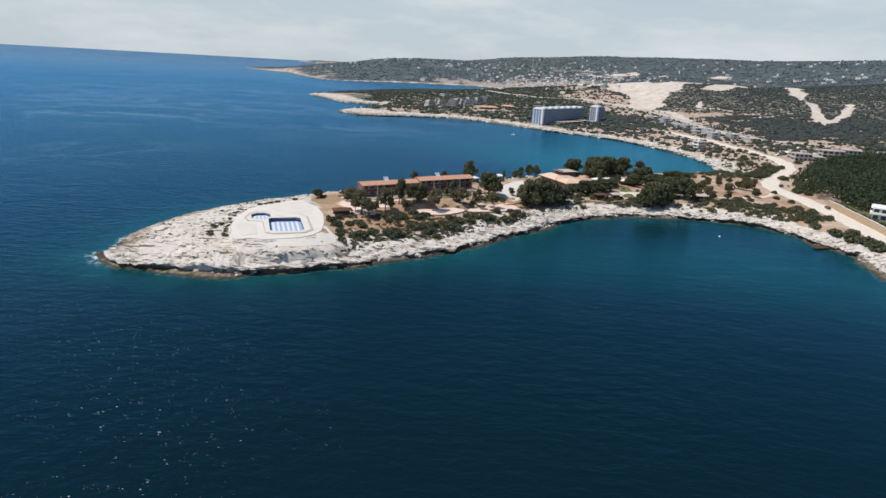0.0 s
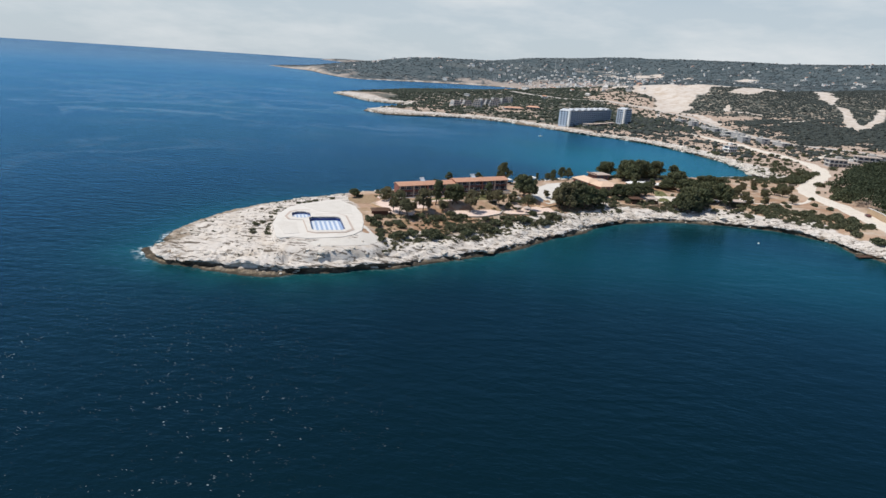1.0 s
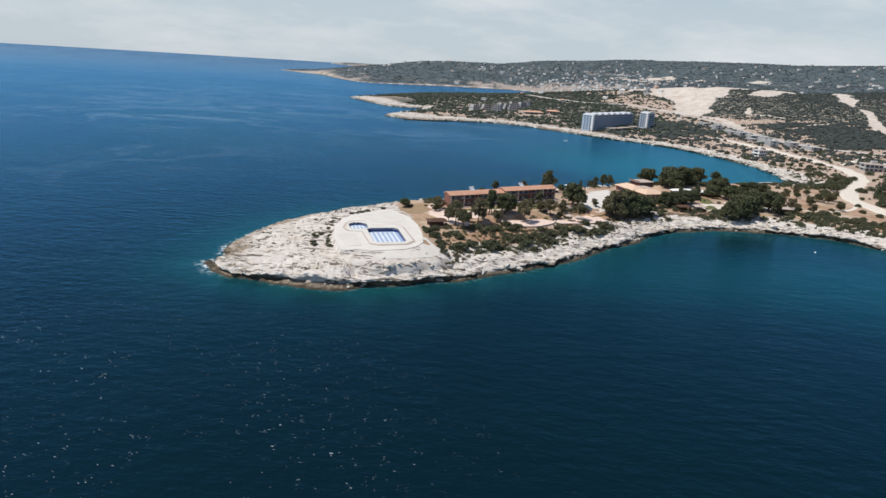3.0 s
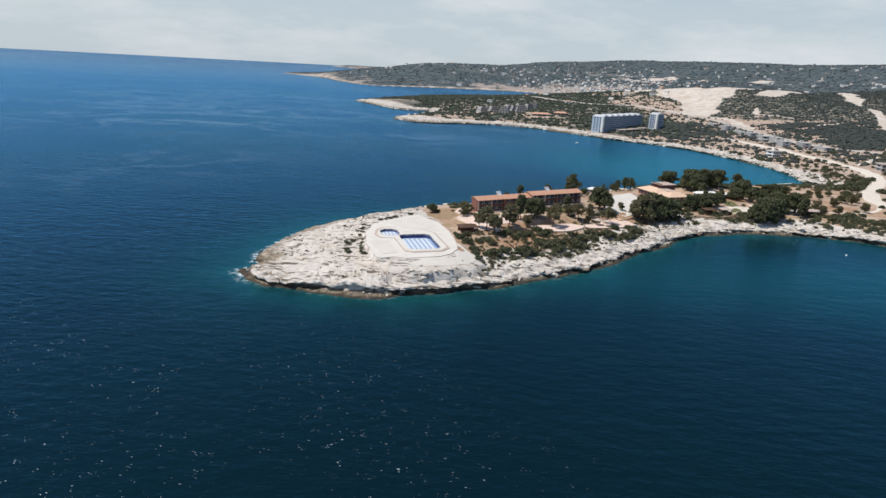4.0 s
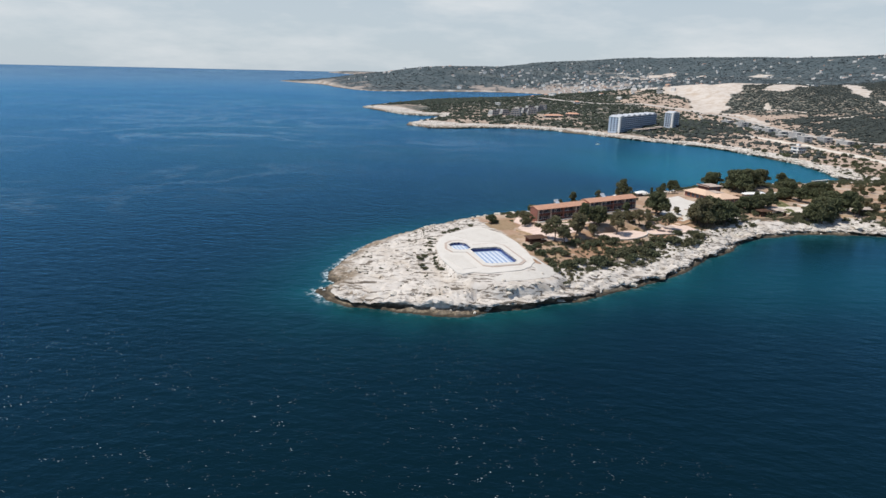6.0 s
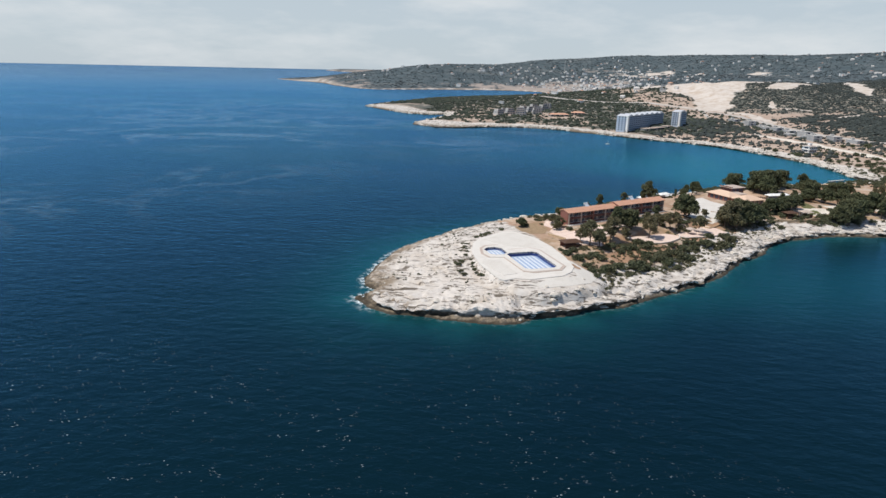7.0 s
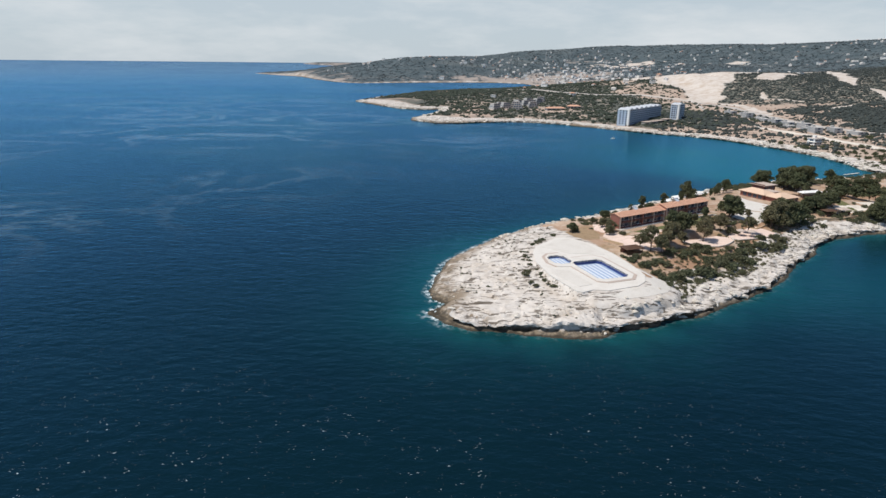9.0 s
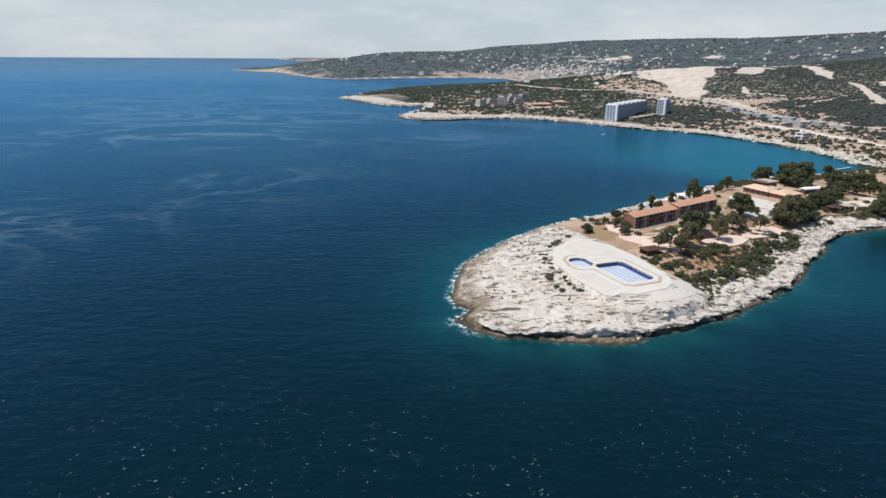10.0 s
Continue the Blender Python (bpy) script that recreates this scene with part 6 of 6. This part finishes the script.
def make_hotel(m, length, depth, floors, bays, label, teeth):
    """Origin at the front left corner; balconies along the front, a saw-toothed roof."""
    hotel = thing("hotel", label, "building", m)
    h = 2.5
    top = floors * h
    part("wall", box(0, length, 1.8, depth, -4, top), BLUEWHITE, hotel, "bluish white wall")
    slab_mesh = window_mesh = fin_mesh = end_mesh = None
    w = length / bays
    for f in range(floors):
        at = pose(0, 0, f * h)
        if slab_mesh is None:
            slab_mesh = part("balcony", box(-0.2, length + 0.2, -0.1, 1.9, -0.2, 0.8), BLUEWHITE, hotel, "white balcony band", at).data
        else:
            part("balcony", slab_mesh, None, hotel, "white balcony band", at)
        for k in range(bays):
            at = pose((k + 0.5) * w, 1.78, f * h + 0.2)
            if window_mesh is None:
                window_mesh = part("window", box(-w * 0.42, w * 0.42, -0.04, 0.06, 0, 2.2), GLASS, hotel, "dark balcony window", at).data
            else:
                part("window", window_mesh, None, hotel, "dark balcony window", at)
        for k in range(3):
            at = pose(-0.02, depth * (0.22 + 0.27 * k), f * h + 0.7)
            if end_mesh is None:
                end_mesh = part("end_window", box(-0.05, 0.05, -1.0, 1.0, 0, 1.5), GLASS, hotel, "dark window", at).data
            else:
                part("end_window", end_mesh, None, hotel, "dark window", at)
    for k in range(bays + 1):
        at = pose(k * w, 0.8, 0)
        if fin_mesh is None:
            fin_mesh = part("divider", box(-0.1, 0.1, -0.3, 1.0, 0, top), BLUEWHITE, hotel, "white divider", at).data
        else:
            part("divider", fin_mesh, None, hotel, "white divider", at)
    part("corner_panel", box(-0.5, 3.0, -0.5, 1.9, -4, top + 1), WHITE, hotel, "white corner panel")
    part("parapet", box(-0.3, length + 0.3, -0.3, depth + 0.2, top, top + 0.7), WHITE, hotel)
    for k in range(teeth):
        a, b = length * k / teeth, length * (k + 1) / teeth
        bm = bmesh.new()
        v = [bm.verts.new(p) for p in ((a, 0, top + 0.7), (b - 1, 0, top + 0.7), (b - 1, depth, top + 0.7), (a, depth, top + 0.7), ((a + b) / 2, 0, top + 2.6), ((a + b) / 2, depth, top + 2.6))]
        for q in ((0, 1, 4), (1, 2, 5, 4), (2, 3, 5), (3, 0, 4, 5), (3, 2, 1, 0)):
            bm.faces.new([v[i] for i in q])
        part("roof_ridge", bm, METAL, hotel, "white pitched roof section")
    return hotel


HOTEL = pose(117, 780, height(120, 786) + 1.5, 0, 0, 52)
make_hotel(HOTEL, 116, 14.5, 7, 20, "large white-blue seven-storey seaside hotel with balconies", 7)
make_hotel(pose(196, 828, height(200, 832) + 1.0, 0, 0, 47), 19, 11, 7, 5, "slim bluish seven-storey hotel tower", 1)
for k, (x, y, l, d) in enumerate(((148, 796, 22, 8), (164, 809, 18, 8), (178, 820, 12, 8))):
    low = thing("pool_pavilion", "low white pavilion in the hotel garden", "pavilion", on_ground(x, y, 40), "hotel pavilions")
    part("wall", box(-l / 2, l / 2, -d / 2, d / 2, -2, 2.4), GREYCON, low)
    part("roof", box(-l / 2 - 0.8, l / 2 + 0.8, -d / 2 - 0.8, d / 2 + 0.8, 2.4, 2.7, 0.05), COPING, low)
    part("opening", box(-l / 2 + 1, l / 2 - 1, -d / 2 - 0.04, -d / 2 + 0.05, 0.2, 2.1), GLASS, low)


def make_terraced_block(m, label):
    b = thing("terraced_apartments", label, "building", m, "terraced apartments on the cape")
    for f in range(3):
        w = 7.5 - 1.2 * f
        part("storey", box(-w, w, -6 + 1.1 * f, 6, 3 * f - (3 if f == 0 else 0), 3 * f + 2.8), RAWBLOCK if f == 1 else GREYCON, b, "weathered grey storey")
        for k in range(3):
            c = (k - 1) * w * 0.62
            part("window", box(c - 1.1, c + 1.1, -6.05 + 1.1 * f, -5.9 + 1.1 * f, 3 * f + 0.6, 3 * f + 2.2), GLASS, b, "dark window")
        part("parapet", box(-w - 0.3, w + 0.3, -6.3 + 1.1 * f, -6.1 + 1.1 * f, 3 * f + 2.6, 3 * f + 3.3), COPING, b)
    return b


block = make_terraced_block(on_ground(-30, 985, 35), "weathered grey terraced apartment block among trees")
for x, y, turn in ((-12, 1000, 20), (6, 1012, -25), (24, 1030, 15), (14, 1050, 45), (38, 1052, -10), (-18, 1022, 10), (50, 1075, 30), (30, 1000, 5), (4, 975, -15), (36, 1095, 25), (60, 1110, -20), (16, 1080, 10)):
    copy_thing(block, on_ground(x, y, turn))


def make_mast():
    x, y = 400, 3150
    mast = thing("radio_mast", "slender grey radio mast on the distant hill", "mast", on_ground(x, y, 0))
    part("shaft", tube([(0, 0, -2), (0, 0, 25), (0, 0, 52)], [1.5, 1.0, 0.45], 6), GREYCON, mast)
    for z in (36, 44):
        part("antenna", box(-2.2, 2.2, -0.4, 0.4, z, z + 1.2), METAL, mast)


make_mast()


def far_houses():
    """White houses scattered over the hills, each its own."""
    rng = random.Random(9)
    kinds = []
    for w, d, h, wall, roof in ((13, 10, 6, WHITE, TILES), (16, 12, 9, DULLWHITE, None), (22, 12, 12, WHITE, None), (12, 10, 6, COPING, TILES)):
        h_ = thing("hillside_house", "white house on the wooded hillside", "house", pose(0, 0, -50), "houses on the hills")
        part("wall", box(-w / 2, w / 2, -d / 2, d / 2, -4, h), wall, h_)
        part("roof", hip_roof(-w / 2, w / 2, -d / 2, d / 2, h, h + 2.2, 0.6) if roof else box(-w / 2 - 0.4, w / 2 + 0.4, -d / 2 - 0.4, d / 2 + 0.4, h, h + 0.5), roof or WHITE, h_)
        for k in range(3):
            part("window", box(-w * 0.36 + k * w * 0.28, -w * 0.2 + k * w * 0.28, -d / 2 - 0.05, -d / 2 + 0.05, h - 2.4, h - 0.9), GLASS, h_)
        kinds.append(h_)
    used = set()
    joined, sizes = [], []
    towns = [(-250, 3000, 240, 90, 18), (60, 3050, 240, 120, 22), (350, 2680, 220, 230, 90), (500, 2640, 150, 200, 60), (440, 2430, 90, 80, 34), (600, 3150, 170, 120, 30), (430, 2000, 130, 260, 70), (900, 2900, 420, 280, 44), (1500, 2700, 420, 300, 36), (2000, 2400, 320, 400, 44), (2350, 2650, 240, 260, 50), (250, 1560, 90, 170, 34), (560, 1640, 60, 30, 5), (1250, 2250, 380, 240, 18)]
    for cx, cy, sx, sy, count in towns:
        for _ in range(int(1.25 * count)):
            x, y = rng.gauss(cx, sx), rng.gauss(cy, sy)
            if float(shore(np.array([x]), np.array([y]))[0]) < 35:
                continue
            k = rng.choice((0, 0, 1, 1, 2, 3))
            if len(used) > 3 and rng.random() > 0.46:  # the smaller houses farther off
                joined.append((x, y, height(x, y)))
                sizes.append(rng.uniform(3.5, 6.0))
                continue
            m = on_ground(x, y, rng.uniform(-35, 35))
            if k in used:
                house = copy_thing(kinds[k], m)
            else:
                house = kinds[k]
                house.matrix_basis = m
                used.add(k)
            size = rng.uniform(0.5, 0.8)
            house.scale = (size, size, size)
    gable = np.array([(-1, -0.8, -1), (1, -0.8, -1), (1, 0.8, -1), (-1, 0.8, -1), (-1, -0.8, 0.9), (1, -0.8, 0.9), (1, 0.8, 0.9), (-1, 0.8, 0.9), (-1, 0, 1.25), (1, 0, 1.25)])
    sides = np.array([(0, 1, 5), (0, 5, 4), (1, 2, 6), (1, 6, 5), (2, 3, 7), (2, 7, 6), (3, 0, 4), (3, 4, 7), (4, 5, 9), (4, 9, 8), (6, 7, 8), (6, 8, 9), (5, 6, 9), (7, 4, 8)])
    me = scatter_mesh("far_town", np.array(joined), np.array(sizes), [(gable, sides)], DULLWHITE, np.random.default_rng(8))
    tagged(new("far_town", me), "many small white houses on the distant hills", "houses", "", "stuff")


far_houses()


# ---------------------------------------------------------------- scrub and woods of the mainland
def sow():
    rng = np.random.default_rng(77)
    shapes = [lump(rng, (1, 0.9, 0.75), 0.16) for _ in range(5)]
    plain = [lump(rng, (1, 0.9, 0.75), 0.2) for _ in range(6)]
    def spread(name, count, x0, x1, y0, y1, low, high, label, floor=0.25, shapes=shapes, flat=0.8, rule=None, power=2.0, material=MAQUIS):
        x, y = rng.uniform(x0, x1, count), rng.uniform(y0, y1, count)
        d = shore(x, y)
        soil, scrub, bare = covers(x, y, d)
        keep = (d > 12) & (bare < 0.35) & (rng.random(count) < floor + (1 - floor) * scrub)
        keep &= (np.abs(x) < 0.85 * y + 60) & (np.hypot(x, y) < 4800)
        for line, w in ((COAST_ROAD, 8), (HIGHWAY, 9)):
            keep &= line_distance(x, y, np.array(line, float)) > w
        if rule is not None:
            keep &= rule(x, y, d)
        x, y = x[keep], y[keep]
        size = low + (high - low) * rng.random(len(x)) ** power
        z = heights(x, y) + 0.25 * size
        me = scatter_mesh(name, np.stack([x, y, z], -1), size, shapes, material, rng, flat)
        tagged(new(name, me), label, "scrub", "", "stuff")
    out_of_wood = lambda x, y, d: (signed_distance(x, y, np.array(WOOD, float)) < -2) & ~((np.abs(x - 160) < 60) & (np.abs(y - 812) < 45) & (rng.random(len(x)) < 0.8))
    spread("bay_scrub", 26000, 140, 560, 560, 900, 0.7, 3.6, "dark shrubs on tan ground beside the bay", 0.16, shapes, rule=out_of_wood, power=2.8, material=HILLWOOD)
    # nearer bushes in leaf sprays
    x, y = rng.uniform(212, 560, 9000), rng.uniform(330, 640, 9000)
    d = shore(x, y)
    scrub, bare = covers(x, y, d)[1:]
    keep = (d > 9) & (bare < 0.4) & (rng.random(9000) < 0.2 + 0.7 * scrub) & (x < 0.8 * y + 20) & (line_distance(x, y, np.array(COAST_ROAD, float)) > 7) & (line_distance(x, y, np.array(HIGHWAY, float)) > 9)
    keep &= signed_distance(x, y, np.array(WOOD, float)) < -2
    x, y = x[keep], y[keep]
    lobes = []
    for a, b, c in zip(x, y, heights(x, y)):
        r = 0.5 + 1.8 * rng.random() ** 2.4
        for _ in range(2):
            lobes.append((a + rng.normal(0, 0.6 * r), b + rng.normal(0, 0.6 * r), c + 0.4 * r, r * (0.7 + 0.4 * rng.random()), 0.8))
    me = crown_mesh("roadside_scrub", rng, lobes, 46 * len(lobes), 0.4, MAQUIS)
    tagged(new("roadside_scrub", me), "dark bushes on tan ground behind the bay", "scrub", "", "stuff")
    spread("cape_woods", 24000, -300, 330, 760, 1850, 1.2, 3.6, "dark pine and maquis woods on the low cape", 0.25, shapes, rule=lambda x, y, d: (d > 16) & (bare_tips(x, y) < 0.4), material=CAPEWOOD)
    spread("hill_scrub", 62000, 300, 1500, 800, 1850, 0.8, 2.7, "dark shrubs dotted over the stony hill", 0.06, rule=out_of_wood, material=HILLWOOD)
    spread("far_woods", 62000, -1100, 3300, 1700, 4800, 2.0, 5.5, "dark woods tinted with haze on the distant hills", 0.04, plain, flat=0.28, rule=lambda x, y, d: d > 30, material=HAZEWOOD)


WOOD = [(213, 350), (236, 400), (262, 440), (292, 486), (330, 508), (420, 540), (560, 500), (520, 300), (300, 240), (240, 262), (232, 284), (226, 303), (215, 309), (214, 320), (215, 334)]


def make_wood():
    """The dense pine wood above the road: a closed, lumpy canopy of leaf sprays."""
    rng = np.random.default_rng(31)
    x, y = outline_grid(WOOD, 5.4)
    x, y = x + rng.normal(0, 1.3, len(x)), y + rng.normal(0, 1.3, len(y))
    keep = (line_distance(x, y, np.array(COAST_ROAD, float)) > 7) & (x < 430)
    x, y = x[keep], y[keep]
    z = heights(x, y)
    lobes = [(float(a), float(b), float(c) + 3.6 + 2.2 * rng.random(), 3.4 + 1.4 * rng.random(), 0.85) for a, b, c in zip(x, y, z)]
    me = crown_mesh("pine_wood", rng, lobes, 120 * len(lobes), 0.58, WOODPINE)
    tagged(new("pine_wood", me), "dense dark green pine wood above the road", "wood", "", "stuff")


sow()
make_wood()
hedge = random.Random(3)
for k in range(16):
    x, y = 211.5 - 14 * k / 15, 330 - 92 * k / 15
    plant("low_bush", x + 2.2 + hedge.uniform(-0.3, 0.3), y, hedge.uniform(0.75, 1.0), "hedge above the wall", height(205, 290) + 2.65 - height(x + 2.2, y))
for kind, spots in (("bush", [(231, 416, 1.8), (212, 365, 2.0), (218, 372, 2.2), (224, 380, 2.2), (230, 376, 2.0), (236, 388, 2.0), (222, 364, 1.9), (228, 392, 1.8), (233, 400, 1.8), (240, 396, 1.9), (215, 358, 1.6), (238, 408, 1.6), (244, 404, 1.8),
                               (262, 480, 1.8), (256, 474, 2.0), (250, 468, 2.0), (246, 462, 2.0), (240, 456, 1.8), (258, 486, 1.8), (252, 480, 1.8), (232, 440, 1.9), (226, 434, 1.9), (220, 428, 1.8), (216, 436, 1.6), (222, 442, 1.7), (228, 448, 1.8), (234, 452, 1.7), (212, 430, 1.6), (206, 424, 1.5)]),
                    ("round", [(226, 372, 0.9), (234, 392, 0.8), (238, 448, 0.9), (246, 474, 0.8), (216, 424, 0.8)])):
    for x, y, s in spots:
        plant(kind, x, y, s, "shrubs beside the road")


# ---------------------------------------------------------------- boats and buoys
def make_boat(m, label):
    boat = thing("boat", label, "boat", m, "boats in the bay")
    bm = bmesh.new()
    rows = []
    for x, w, k in ((-3.2, 0.85, 0.0), (-1, 1.15, -0.05), (1.5, 0.95, 0.05), (3.4, 0.05, 0.35)):
        rows.append([bm.verts.new(p) for p in ((x, -w, 0.75 + k), (x, -w * 0.7, -0.2), (x, w * 0.7, -0.2), (x, w, 0.75 + k))])
    for a, b in zip(rows[:-1], rows[1:]):
        for i in range(4):
            bm.faces.new((a[i], b[i], b[(i + 1) % 4], a[(i + 1) % 4]))
    bm.faces.new(rows[0]), bm.faces.new(rows[-1][::-1])
    part("hull", bm, WHITE, boat, "white hull")
    part("cabin", box(-0.8, 1.0, -0.6, 0.6, 0.7, 1.7, 0.1), WHITE, boat)
    part("mast", tube([(0.2, 0, 1.6), (0.2, 0, 7.0)], [0.07, 0.04], 5), METAL, boat)
    return boat


boat = make_boat(pose(72, 680, 0, 0, 0, 20), "small white boat with a mast moored in the bay")
boat.scale = (0.75, 0.75, 0.6)


def make_buoy(x, y):
    b = thing("buoy", "white mooring buoy floating in the cove", "buoy", pose(x, y, 0), "buoys in the cove")
    bm = bmesh.new()
    bmesh.ops.create_uvsphere(bm, u_segments=10, v_segments=7, radius=0.45)
    part("float", bm, WHITE, b)
    part("shackle", tube([(0, 0, 0.4), (0, 0, 0.75)], [0.08, 0.05], 6), METAL, b)


make_buoy(127, 271)


# ---------------------------------------------------------------- jetties and a parked car
def make_jetty(a, b, width, material, label):
    (x0, y0), (x1, y1) = a, b
    length = math.hypot(x1 - x0, y1 - y0)
    j = thing("jetty", label, "jetty", pose(x0, y0, 0.7, 0, 0, math.degrees(math.atan2(y1 - y0, x1 - x0))), "jetties")
    n = max(int(length / 1.2), 3)
    plank = None
    for k in range(n):
        at = pose((k + 0.5) * length / n, 0, 0)
        if plank is None:
            plank = part("plank", box(-length / n * 0.47, length / n * 0.47, -width / 2, width / 2, -0.06, 0.06), material, j, "", at).data
        else:
            part("plank", plank, None, j, "", at)
    for s in (-1, 1):
        part("beam", box(0, length, s * width * 0.38 - 0.1, s * width * 0.38 + 0.1, -0.3, -0.07), DARKWOOD, j)
        for k in range(4):
            part("pile", tube([(length * (0.1 + 0.27 * k), s * width * 0.4, -2.5), (length * (0.1 + 0.27 * k), s * width * 0.4, 0.5)], [0.13, 0.12], 7), DARKWOOD, j)
    return j


make_jetty((203, 474), (186, 465), 1.6, CONCRETE, "pale bathing jetty at the head of the bay")
make_jetty((174, 261), (163, 258), 2.6, DARKWOOD, "dark wooden jetty on the white shore rocks")


def make_car(m, paint, label):
    car = thing("car", label, "car", m)
    side = [(-2.1, 0.35), (2.1, 0.35), (2.15, 0.8), (1.2, 0.95), (0.6, 1.42), (-1.2, 1.45), (-1.9, 0.95), (-2.15, 0.85)]
    bm = bmesh.new()
    rows = [[bm.verts.new((x, y * (0.86 if z > 1 else 1), z)) for x, z in side] for y in (-0.85, 0.85)]
    n = len(side)
    bm.faces.new(rows[0]), bm.faces.new(rows[1][::-1])
    for i in range(n):
        bm.faces.new((rows[0][i], rows[1][i], rows[1][(i + 1) % n], rows[0][(i + 1) % n]))
    part("body", bm, paint, car)
    for s in (-1, 1):
        part("side_window", box(-1.3, 0.7, s * 0.83 - 0.03, s * 0.83 + 0.03, 0.98, 1.34), GLASS, car)
        for x in (-1.3, 1.35):
            wheel = part("wheel", tube([(x, s * 0.68, 0.33), (x, s * 0.88, 0.33)], [0.33, 0.33], 12), DARKWOOD, car, "dark tyre")
            part("rim", tube([(x, s * 0.86, 0.33), (x, s * 0.9, 0.33)], [0.2, 0.2], 10), METAL, wheel)
    return car


make_car(on_ground(206.0, 323, 80, 0.12), BRICK_RED, "dark red car parked beside the gravel road")
